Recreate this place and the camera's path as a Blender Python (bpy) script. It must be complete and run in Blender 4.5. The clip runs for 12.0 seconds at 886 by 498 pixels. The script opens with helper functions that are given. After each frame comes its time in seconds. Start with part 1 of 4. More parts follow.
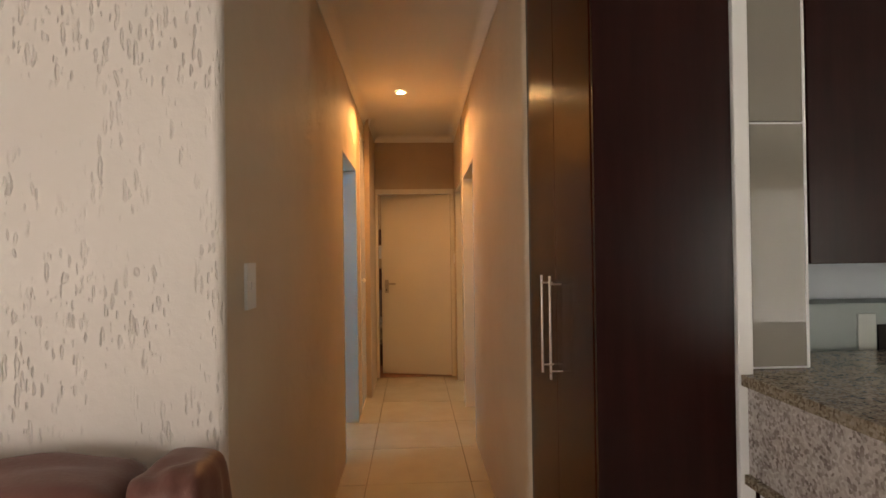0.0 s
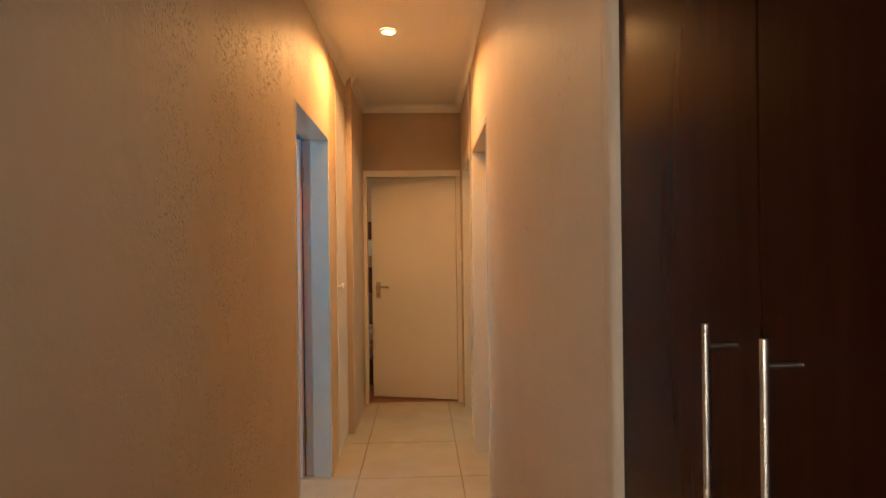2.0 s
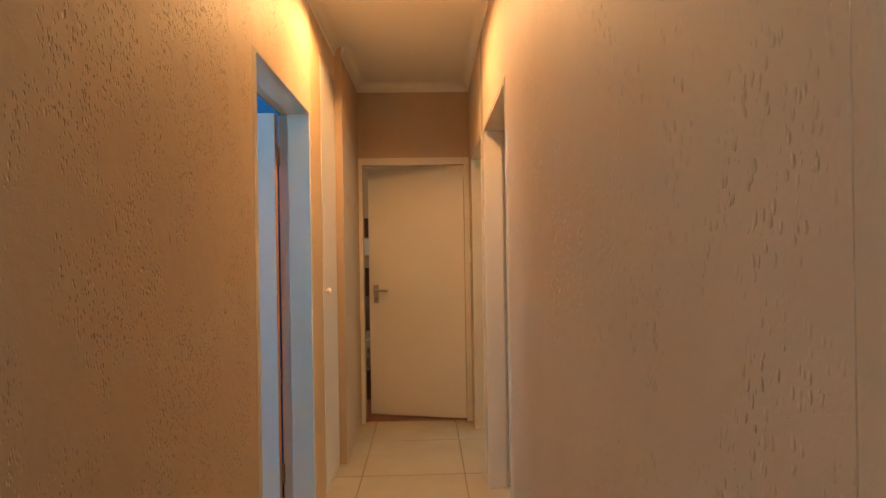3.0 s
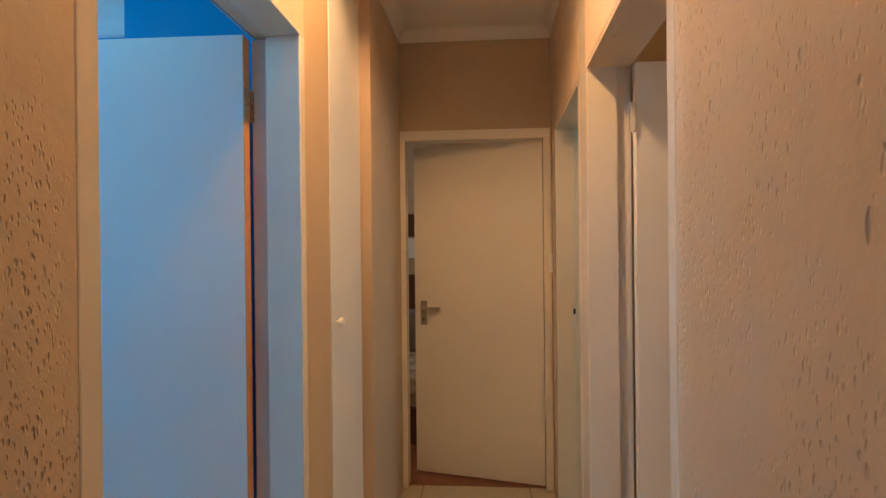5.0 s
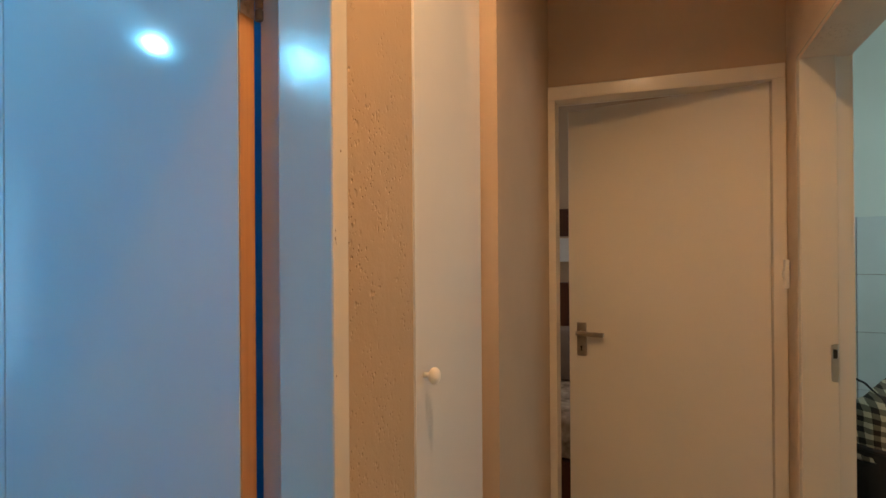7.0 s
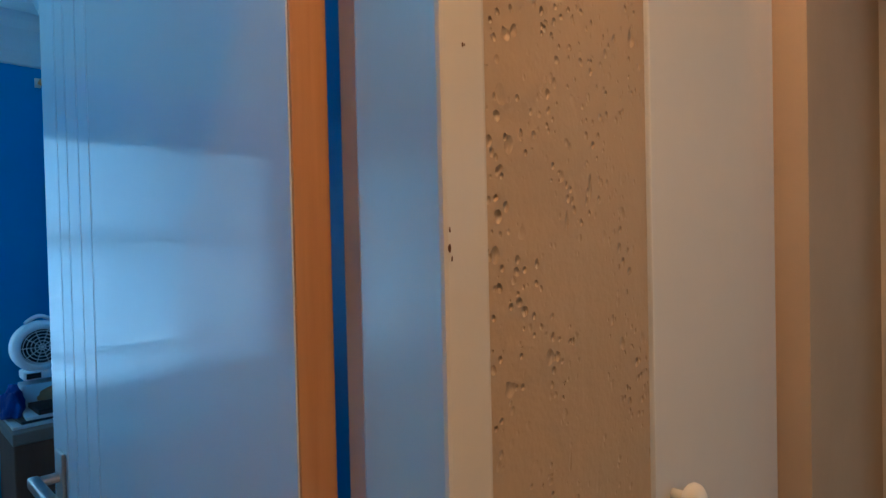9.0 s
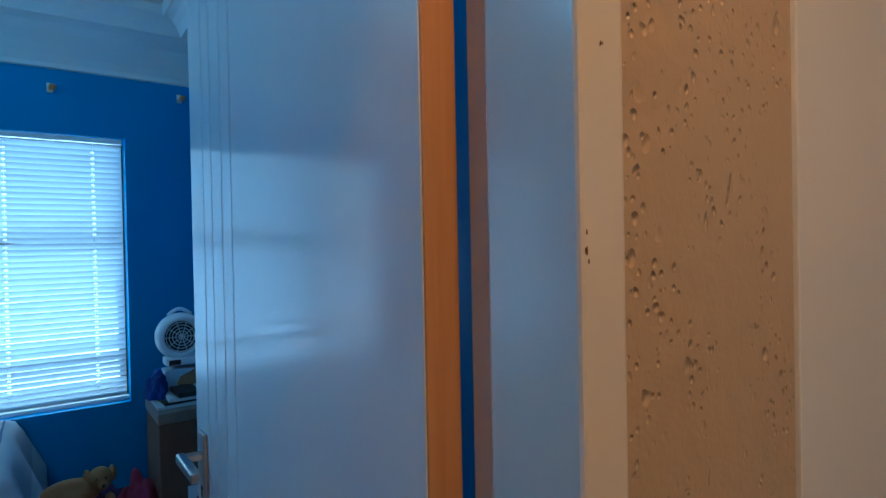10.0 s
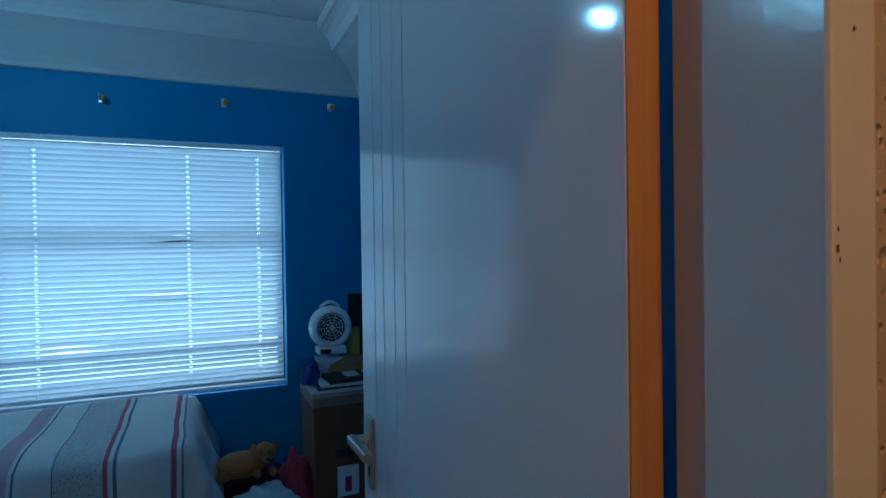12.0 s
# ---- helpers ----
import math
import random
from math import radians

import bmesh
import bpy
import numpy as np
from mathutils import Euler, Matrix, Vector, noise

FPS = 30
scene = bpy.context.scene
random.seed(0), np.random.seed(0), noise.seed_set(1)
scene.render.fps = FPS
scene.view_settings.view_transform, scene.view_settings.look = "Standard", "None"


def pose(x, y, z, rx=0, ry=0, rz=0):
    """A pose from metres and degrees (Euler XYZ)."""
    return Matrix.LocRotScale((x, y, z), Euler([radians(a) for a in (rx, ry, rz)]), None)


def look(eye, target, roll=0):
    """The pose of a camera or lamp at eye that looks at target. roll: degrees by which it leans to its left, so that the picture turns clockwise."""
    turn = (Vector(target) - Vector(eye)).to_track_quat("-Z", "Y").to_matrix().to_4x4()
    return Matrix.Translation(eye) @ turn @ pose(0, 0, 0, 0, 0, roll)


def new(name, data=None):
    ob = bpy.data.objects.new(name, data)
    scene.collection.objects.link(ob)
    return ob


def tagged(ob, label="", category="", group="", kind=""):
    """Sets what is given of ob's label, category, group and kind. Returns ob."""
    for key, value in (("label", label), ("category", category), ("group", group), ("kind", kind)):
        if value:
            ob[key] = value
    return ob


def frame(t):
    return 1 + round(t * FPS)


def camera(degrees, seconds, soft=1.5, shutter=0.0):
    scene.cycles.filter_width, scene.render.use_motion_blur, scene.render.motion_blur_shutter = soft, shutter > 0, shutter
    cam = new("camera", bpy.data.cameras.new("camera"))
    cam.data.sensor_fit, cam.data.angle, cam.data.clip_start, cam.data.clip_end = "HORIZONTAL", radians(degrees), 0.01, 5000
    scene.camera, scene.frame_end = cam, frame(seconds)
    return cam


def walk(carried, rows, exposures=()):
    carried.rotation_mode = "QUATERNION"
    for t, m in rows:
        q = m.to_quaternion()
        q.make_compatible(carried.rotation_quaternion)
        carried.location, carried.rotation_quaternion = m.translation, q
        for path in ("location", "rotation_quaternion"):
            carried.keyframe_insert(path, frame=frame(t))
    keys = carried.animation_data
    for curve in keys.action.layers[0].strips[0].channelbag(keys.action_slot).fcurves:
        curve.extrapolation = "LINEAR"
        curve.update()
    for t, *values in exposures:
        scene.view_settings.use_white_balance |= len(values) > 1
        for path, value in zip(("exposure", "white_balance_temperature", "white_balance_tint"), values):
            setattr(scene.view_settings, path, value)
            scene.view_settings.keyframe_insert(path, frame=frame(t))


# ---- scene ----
cam = camera(76.1, 12.0)
PATH = [
    (0, (0.454, 1.059, 1.359), (0.561, 3.056, 1.377), -0.8),
    (0.5, (0.476, 1.338, 1.365), (0.584, 3.335, 1.372), -0.9),
    (1, (0.516, 1.636, 1.368), (0.621, 3.633, 1.374), -0.9),
    (1.5, (0.541, 1.95, 1.371), (0.631, 3.948, 1.371), -0.8),
    (2, (0.552, 2.254, 1.374), (0.631, 4.253, 1.375), -0.7),
    (2.5, (0.569, 2.582, 1.374), (0.644, 4.58, 1.373), -0.7),
    (3, (0.569, 2.875, 1.362), (0.629, 4.874, 1.362), -0.9),
    (5, (0.555, 4.051, 1.403), (0.396, 6.045, 1.398), -0.6),
    (5.5, (0.524, 4.305, 1.408), (0.268, 6.288, 1.408), -0.5),
    (6, (0.505, 4.566, 1.402), (0.143, 6.533, 1.408), -0.5),
    (6.5, (0.496, 4.779, 1.409), (-0.046, 6.704, 1.418), -0.6),
    (7, (0.46, 4.947, 1.401), (-0.238, 6.821, 1.407), -0.4),
    (9, (0.258, 5.433, 1.427), (-1.133, 6.87, 1.392), -1.3),
    (9.5, (0.249, 5.43, 1.427), (-1.276, 6.723, 1.401), -1.2),
    (10, (0.245, 5.414, 1.428), (-1.377, 6.583, 1.405), -1.1),
    (10.5, (0.24, 5.398, 1.429), (-1.453, 6.461, 1.41), -1.0),
    (11, (0.231, 5.379, 1.428), (-1.517, 6.351, 1.409), -1.0),
    (11.5, (0.225, 5.36, 1.428), (-1.571, 6.239, 1.41), -0.9),
    (12, (0.224, 5.342, 1.427), (-1.609, 6.141, 1.409), -0.8),
]
walk(cam, [(t, look(eye, target, roll)) for t, eye, target, roll in PATH],
     exposures=[(0, -0.31, 7050, 9), (1.5, -0.14, 7000, 10), (2.5, -0.04, 6750, 8), (5, -0.18, 5500, 3), (7, -0.34, 5300, 2), (9, -0.80, 4800, 4), (10.5, -1.15, 4850, 6), (12, -1.58, 5250, 8)])

# ---- world, sun, lamps ----
world = bpy.data.worlds.new("world")
scene.world = world
world.use_nodes = True
_nt = world.node_tree
_bg = _nt.nodes["Background"]
_sky = _nt.nodes.new("ShaderNodeTexSky")
_sky.sky_type, _sky.sun_disc = "NISHITA", False
_sky.sun_elevation, _sky.sun_rotation = radians(50), radians(215)
_nt.links.new(_sky.outputs[0], _bg.inputs[0])
_bg.inputs[1].default_value = 0.1


def lamp_at(name, kind, m, energy, color, **more):
    data = bpy.data.lights.new(name, kind)
    data.energy, data.color = energy, color
    for key, value in more.items():
        setattr(data, key, value)
    ob = new(name, data)
    ob.matrix_world = m
    return ob


sun = lamp_at("sun", "SUN", look((0, 0, 20), Vector((0, 0, 20)) + Vector((0.25, 0.62, -0.75))), 3.0, (1.0, 0.95, 0.86), angle=radians(0.5))
WARM = (1.0, 0.475, 0.165)
LAMP_XY = (0.376, 5.61)
lamp_at("downlight_lamp", "SPOT", pose(LAMP_XY[0], LAMP_XY[1], 2.655), 102, WARM, spot_size=radians(153), spot_blend=0.42, shadow_soft_size=0.03)
lamp_at("living_window_light", "AREA", look((-1.9, -2.72, 1.5), (-1.9, 2, 1.3)), 72, (1.0, 0.96, 0.95), shape="RECTANGLE", size=1.9, size_y=1.4)
lamp_at("dining_window_light", "AREA", look((4.65, -2.75, 1.28), (2.4, 2.5, 1.3)), 140, (1.0, 0.98, 0.95), shape="RECTANGLE", size=1.2, size_y=1.75)
lamp_at("bedroom_window_light", "AREA", look((-3.95, 4.90, 1.35), (-2.918, 4.90, 1.6)), 150, (0.52, 0.81, 1.0), shape="RECTANGLE", size=2.8, size_y=1.5)
lamp_at("bedroom_ceiling_lamp", "POINT", pose(-1.56, 4.48, 2.325), 27, (0.33, 0.77, 1.0), shadow_soft_size=0.022)
# Added warm fill in the windowless second bedroom, to brighten what shows past its door.
lamp_at("right_bedroom_window_light", "AREA", look((3.3, 4.9, 1.5), (1, 5.2, 1.3)), 12, (1.0, 0.62, 0.32), shape="RECTANGLE", size=1.0, size_y=1.2)
# Unseen fill lamp added inside the bathroom; no window is built there.
lamp_at("bathroom_window_light", "AREA", look((2.4, 7.2, 1.8), (1.2, 7.8, 1.2)), 10, (0.9, 1.0, 0.95), shape="RECTANGLE", size=0.6, size_y=0.6)
# Extra lamp out of view, lifts the closed end room behind the ajar door.
lamp_at("end_room_window_light", "AREA", look((-1.6, 8.6, 1.6), (0.5, 8.6, 1.0)), 14, (1.0, 0.80, 0.6), shape="RECTANGLE", size=1.0, size_y=1.2)


# ---- materials ----
def mat_base(name, color=(0.8, 0.8, 0.8), rough=0.5, metal=0.0, **more):
    m = bpy.data.materials.new(name)
    m.use_nodes = True
    b = m.node_tree.nodes["Principled BSDF"]
    b.inputs["Base Color"].default_value = (*color, 1)
    b.inputs["Roughness"].default_value = rough
    b.inputs["Metallic"].default_value = metal
    for key, value in more.items():
        b.inputs[key.replace("_", " ")].default_value = value
    return m


def nd(m, kind, **vals):
    n = m.node_tree.nodes.new(kind)
    for key, value in vals.items():
        if key in n.inputs:
            n.inputs[key].default_value = value
        else:
            setattr(n, key, value)
    return n


def lk(m, a, b):
    m.node_tree.links.new(a, b)


def coords(m, scale=(1, 1, 1), rot=(0, 0, 0)):
    g = nd(m, "ShaderNodeNewGeometry")
    mp = nd(m, "ShaderNodeMapping")
    mp.inputs["Scale"].default_value = scale
    mp.inputs["Rotation"].default_value = rot
    lk(m, g.outputs["Position"], mp.inputs["Vector"])
    return mp.outputs[0]


def ramp(m, src, stops):
    r = nd(m, "ShaderNodeValToRGB")
    e = r.color_ramp.elements
    while len(e) < len(stops):
        e.new(0.5)
    for el, (p, c) in zip(e, stops):
        el.position = p
        el.color = (*c, 1) if len(c) == 3 else c
    lk(m, src, r.inputs[0])
    return r.outputs[0]


def noise_out(m, vec, scale, detail=4.0, rough=0.55):
    n = nd(m, "ShaderNodeTexNoise", Scale=scale, Detail=detail, Roughness=rough)
    lk(m, vec, n.inputs["Vector"])
    return n.outputs[0]


def bump(m, height, dist, strength=1.0, after=None):
    b = nd(m, "ShaderNodeBump", Distance=dist, Strength=strength)
    lk(m, height, b.inputs["Height"])
    if after is not None:
        lk(m, after, b.inputs["Normal"])
    return b.outputs[0]


def bsdf(m):
    return m.node_tree.nodes["Principled BSDF"]


def math_out(m, op, a, b=0.5, c=None):
    n = nd(m, "ShaderNodeMath", operation=op)
    for k, v in enumerate((a, b, c)):
        if v is None:
            continue
        if isinstance(v, (int, float)):
            n.inputs[k].default_value = v
        else:
            lk(m, v, n.inputs[k])
    return n.outputs[0]


def mottled(name, c1, c2, scale, rough, metal=0.0, bump_d=0.0, bump_scale=60, rough_var=0.08, **more):
    """Two close tones in soft patches, with fine relief."""
    m = mat_base(name, c1, rough, metal, **more)
    v = coords(m)
    f = noise_out(m, v, scale, 5)
    lk(m, ramp(m, f, [(0.3, c1), (0.7, c2)]), bsdf(m).inputs["Base Color"])
    f2 = noise_out(m, v, scale * 3.7, 3)
    lk(m, math_out(m, "MULTIPLY_ADD", f2, rough_var * 2, rough - rough_var), bsdf(m).inputs["Roughness"])
    if bump_d:
        lk(m, bump(m, noise_out(m, v, bump_scale, 4), bump_d), bsdf(m).inputs["Normal"])
    return m


def wood(name, c1, c2, rough, grain=(30, 30, 1.6), coat=0.0, bump_d=0.0002):
    m = mat_base(name, c1, rough)
    v = coords(m, grain)
    g = noise_out(m, v, 1.0, 7, 0.65)
    lk(m, ramp(m, g, [(0.32, c1), (0.68, c2)]), bsdf(m).inputs["Base Color"])
    lk(m, bump(m, g, bump_d), bsdf(m).inputs["Normal"])
    bsdf(m).inputs["Coat Weight"].default_value = coat
    return m




def dotted_plaster(name, c1, c2, rough, layers=((125.0, 0.56), (64.0, 0.36)), squash=0.8, cluster=(17.0, 0.46, 0.54), depth=0.0036, soft=5.0, start=None, grooves=0.70):
    """Smooth plaster with strings of pits, drawn out downwards where squash is small, and a few dragged grooves."""
    m = mat_base(name, c1, rough)
    v = coords(m)
    warp = nd(m, "ShaderNodeTexNoise", Scale=30.0, Detail=2.0)
    lk(m, v, warp.inputs["Vector"])
    mix = nd(m, "ShaderNodeVectorMath", operation="MULTIPLY_ADD")
    lk(m, warp.outputs["Color"], mix.inputs[0])
    mix.inputs[1].default_value = (0.009, 0.009, 0.009)
    lk(m, v, mix.inputs[2])
    sq = nd(m, "ShaderNodeMapping")
    sq.inputs["Scale"].default_value = (1, 1, squash)
    lk(m, mix.outputs[0], sq.inputs["Vector"])
    total = None
    for scale, size in layers:
        vo = nd(m, "ShaderNodeTexVoronoi", Scale=scale)
        lk(m, sq.outputs[0], vo.inputs["Vector"])
        sep = nd(m, "ShaderNodeSeparateColor")
        lk(m, vo.outputs["Color"], sep.inputs[0])
        radius = math_out(m, "MULTIPLY", math_out(m, "POWER", sep.outputs[0], 1.1), size)
        hole = math_out(m, "MULTIPLY", math_out(m, "SUBTRACT", radius, vo.outputs["Distance"]), soft)
        n = nd(m, "ShaderNodeClamp")
        lk(m, hole, n.inputs[0])
        total = n.outputs[0] if total is None else math_out(m, "MAXIMUM", total, n.outputs[0])
    clus = ramp(m, noise_out(m, coords(m, (1, 1, 0.6)), cluster[0], 3.0), [(cluster[1], (0, 0, 0)), (cluster[2], (1, 1, 1))])
    pits = math_out(m, "MULTIPLY", total, clus)
    drag = noise_out(m, coords(m, (1, 1, 0.35), (0.5, 0, 0)), 30.0, 1.0)
    groove = ramp(m, drag, [(grooves, (0, 0, 0)), (grooves + 0.06, (1, 1, 1))])
    pits = math_out(m, "MAXIMUM", pits, groove)
    if start is not None:
        along = nd(m, "ShaderNodeSeparateXYZ")
        lk(m, v, along.inputs[0])
        pits = math_out(m, "MULTIPLY", pits, ramp(m, math_out(m, "MULTIPLY", along.outputs[1], 0.1), [(start / 10, (0, 0, 0)), (start / 10 + 0.05, (1, 1, 1))]))
    n1 = bump(m, noise_out(m, v, 14, 4), 0.005, 0.6)
    n2 = bump(m, noise_out(m, v, 190, 3), 0.0004, 0.8, n1)
    n3 = bump(m, math_out(m, "SUBTRACT", 1.0, pits), depth, 1.0, n2)
    lk(m, n3, bsdf(m).inputs["Normal"])
    lk(m, ramp(m, noise_out(m, v, 2.2, 6), [(0.3, c1), (0.7, c2)]), bsdf(m).inputs["Base Color"])
    return m


M_PIER = dotted_plaster("beige_dotted_plaster", (0.50, 0.365, 0.22), (0.55, 0.41, 0.255), 0.5, ((92.0, 0.58), (56.0, 0.46)), 0.85, (14.0, 0.45, 0.56), 0.0052, 2.8, None, 0.74)
M_LIVING = dotted_plaster("cream_pitted_plaster", (0.70, 0.63, 0.575), (0.75, 0.68, 0.625), 0.5, ((72.0, 0.50), (108.0, 0.46)), 0.20, (8.0, 0.46, 0.60), 0.0060, 3.4, None, 0.75)
M_HALL = dotted_plaster("beige_pitted_plaster", (0.61, 0.49, 0.355), (0.66, 0.54, 0.405), 0.56, ((84.0, 0.52), (125.0, 0.50)), 0.46, (5.5, 0.42, 0.55), 0.0088, 2.3, 3.2, 0.76)
M_SMOOTH = mottled("beige_smooth_wall_paint", (0.50, 0.38, 0.26), (0.56, 0.43, 0.30), 2.5, 0.5, bump_d=0.001, bump_scale=40)
M_CEIL = mottled("white_ceiling_paint", (0.78, 0.76, 0.72), (0.82, 0.80, 0.76), 1.5, 0.7, bump_d=0.0006, bump_scale=90)
M_FRAME = mottled("white_gloss_frame_enamel", (0.73, 0.68, 0.59), (0.78, 0.73, 0.64), 3.0, 0.18, bump_d=0.0006, bump_scale=25, rough_var=0.04)
M_DOOR = mottled("white_gloss_door_enamel", (0.74, 0.74, 0.73), (0.79, 0.79, 0.78), 1.2, 0.085, bump_d=0.0004, bump_scale=7, rough_var=0.02)
M_DOOR_MATT = mottled("white_satin_door_paint", (0.74, 0.70, 0.63), (0.79, 0.75, 0.68), 1.4, 0.42, bump_d=0.0004, bump_scale=14)
M_BLUE = mottled("strong_blue_wall_paint", (0.008, 0.22, 0.48), (0.012, 0.25, 0.53), 1.6, 0.5, bump_d=0.0008, bump_scale=70)
M_PINE = wood("orange_pine", (0.52, 0.24, 0.07), (0.62, 0.31, 0.10), 0.45, (60, 60, 2.5))
M_DARK = wood("dark_brown_veneer", (0.028, 0.0070, 0.0038), (0.040, 0.0105, 0.0055), 0.23, (26, 26, 1.6), 0.0, 0.00004)
bsdf(M_DARK).inputs["Specular IOR Level"].default_value = 0.5
bsdf(M_DARK).inputs["IOR"].default_value = 1.16
bsdf(M_DARK).inputs["Specular Tint"].default_value = (1.0, 0.62, 0.42, 1)
M_TILE = mottled("cream_floor_tile_glaze", (0.46, 0.40, 0.30), (0.53, 0.47, 0.36), 3.0, 0.22, bump_d=0.0004, bump_scale=20)
M_GROUT = mottled("brown_grey_grout", (0.22, 0.17, 0.12), (0.30, 0.24, 0.18), 20, 0.85, bump_d=0.001)
M_CHROME = mottled("brushed_steel", (0.78, 0.76, 0.73), (0.84, 0.82, 0.79), 40, 0.3, 1.0)
M_STEEL = mottled("worn_satin_steel", (0.42, 0.38, 0.33), (0.52, 0.48, 0.43), 40, 0.32, 0.9)
M_WHITE = mottled("white_paint", (0.78, 0.78, 0.78), (0.82, 0.82, 0.81), 3, 0.4)
M_PLASTIC = mottled("ivory_plastic", (0.80, 0.78, 0.73), (0.84, 0.82, 0.77), 12, 0.3)
M_GREYTILE = mottled("grey_beige_glossy_wall_tile", (0.22, 0.20, 0.17), (0.26, 0.24, 0.205), 1.2, 0.004, rough_var=0.001)
bsdf(M_GREYTILE).inputs["Specular IOR Level"].default_value = 0.22
M_BATHTILE = mottled("pale_green_wall_tile", (0.55, 0.60, 0.57), (0.62, 0.66, 0.63), 4, 0.15)
M_BATHWALL = mottled("pale_green_wall_paint", (0.62, 0.66, 0.58), (0.67, 0.71, 0.63), 2, 0.5)
M_TAN = mottled("tan_wall_paint", (0.55, 0.38, 0.20), (0.60, 0.42, 0.24), 2, 0.6)


def granite(name, stops, sc=95.0):
    m = mat_base(name, (0.4, 0.35, 0.3), 0.18)
    v = coords(m)
    vo = nd(m, "ShaderNodeTexVoronoi", Scale=sc)
    lk(m, v, vo.inputs["Vector"])
    sep = nd(m, "ShaderNodeSeparateColor")
    lk(m, vo.outputs["Color"], sep.inputs[0])
    n = noise_out(m, v, 22, 5, 0.7)
    mixed = math_out(m, "MULTIPLY_ADD", sep.outputs[0], 0.42, math_out(m, "MULTIPLY", n, 0.62))
    c = ramp(m, mixed, stops)
    lk(m, c, bsdf(m).inputs["Base Color"])
    return m


M_GRANITE = granite("brown_speckled_granite", [(0.22, (0.09, 0.065, 0.045)), (0.40, (0.22, 0.17, 0.12)), (0.55, (0.34, 0.28, 0.21)), (0.75, (0.44, 0.38, 0.31))], 170.0)
M_GRANITE_PALE = granite("pale_speckled_granite", [(0.20, (0.16, 0.13, 0.125)), (0.36, (0.34, 0.29, 0.275)), (0.50, (0.52, 0.47, 0.455)), (0.74, (0.68, 0.64, 0.63))], 135.0)


# ---- building blocks ----
ORIGIN = {}


def thing(name, at, label, category, group="", kind=""):
    e = new(name)
    e.location = at
    e.empty_display_size = 0.1
    ORIGIN[e] = Vector(at)
    return tagged(e, label, category, group, kind)


def part(name, bm, material, parent=None, label="", smooth=False, kind=""):
    """One mesh object, its bmesh given in world metres."""
    me = bpy.data.meshes.new(name)
    off = ORIGIN.get(parent, Vector((0, 0, 0)))
    bmesh.ops.translate(bm, verts=bm.verts, vec=-off)
    bmesh.ops.recalc_face_normals(bm, faces=bm.faces)
    if smooth:
        for f in bm.faces:
            f.smooth = True
    bm.to_mesh(me)
    bm.free()
    me.materials.append(material)
    ob = new(name, me)
    if parent is not None:
        ob.parent = parent
        ORIGIN[ob] = off
    return tagged(ob, label, kind=kind)


def setting(name, bm, material, label=""):
    return tagged(part(name, bm, material), label, kind="structure")


def add_box(bm, lo, hi, bevel=0.0, seg=2):
    ret = bmesh.ops.create_cube(bm, size=1.0)
    vs = ret["verts"]
    lo, hi = Vector(lo), Vector(hi)
    for v in vs:
        v.co = Vector((lo[k] + (v.co[k] + 0.5) * (hi[k] - lo[k]) for k in range(3)))
    if bevel > 0:
        es = list({e for v in vs for e in v.link_edges})
        bmesh.ops.bevel(bm, geom=es, offset=bevel, segments=seg, affect="EDGES", profile=0.6)
    return bm


def box(lo, hi, bevel=0.0, seg=2):
    return add_box(bmesh.new(), lo, hi, bevel, seg)


def add_cyl(bm, a, b, r, n=20, r2=None):
    a, b = Vector(a), Vector(b)
    d = b - a
    ret = bmesh.ops.create_cone(bm, cap_ends=True, segments=n, radius1=r, radius2=r if r2 is None else r2, depth=d.length)
    m = Matrix.Translation((a + b) / 2) @ d.to_track_quat("Z", "Y").to_matrix().to_4x4()
    bmesh.ops.transform(bm, matrix=m, verts=ret["verts"])
    return bm


def cyl(a, b, r, n=20, r2=None):
    return add_cyl(bmesh.new(), a, b, r, n, r2)


def sweep(profile, a, b, closed=True):
    """A profile of (out, z) pairs carried from a to b; out points to the left of the way."""
    bm = bmesh.new()
    a, b = Vector(a), Vector(b)
    d = (b - a).normalized()
    side = Vector((-d.y, d.x, 0))
    rings = []
    for p in (a, b):
        rings.append([bm.verts.new(p + side * o + Vector((0, 0, z))) for o, z in profile])
    n = len(profile)
    for i in range(n if closed else n - 1):
        j = (i + 1) % n
        bm.faces.new((rings[0][i], rings[0][j], rings[1][j], rings[1][i]))
    if closed:
        bm.faces.new(rings[0])
        bm.faces.new(rings[1])
    return bm


def tube(points, r, n=10):
    bm = bmesh.new()
    pts = [Vector(p) for p in points]
    rings = []
    for k, p in enumerate(pts):
        d = (pts[min(k + 1, len(pts) - 1)] - pts[max(k - 1, 0)]).normalized()
        q = d.to_track_quat("Z", "Y")
        rings.append([bm.verts.new(p + q @ Vector((r * math.cos(2 * math.pi * i / n), r * math.sin(2 * math.pi * i / n), 0))) for i in range(n)])
    for r0, r1 in zip(rings, rings[1:]):
        for i in range(n):
            bm.faces.new((r0[i], r0[(i + 1) % n], r1[(i + 1) % n], r1[i]))
    bm.faces.new(rings[0])
    bm.faces.new(rings[-1])
    return bm


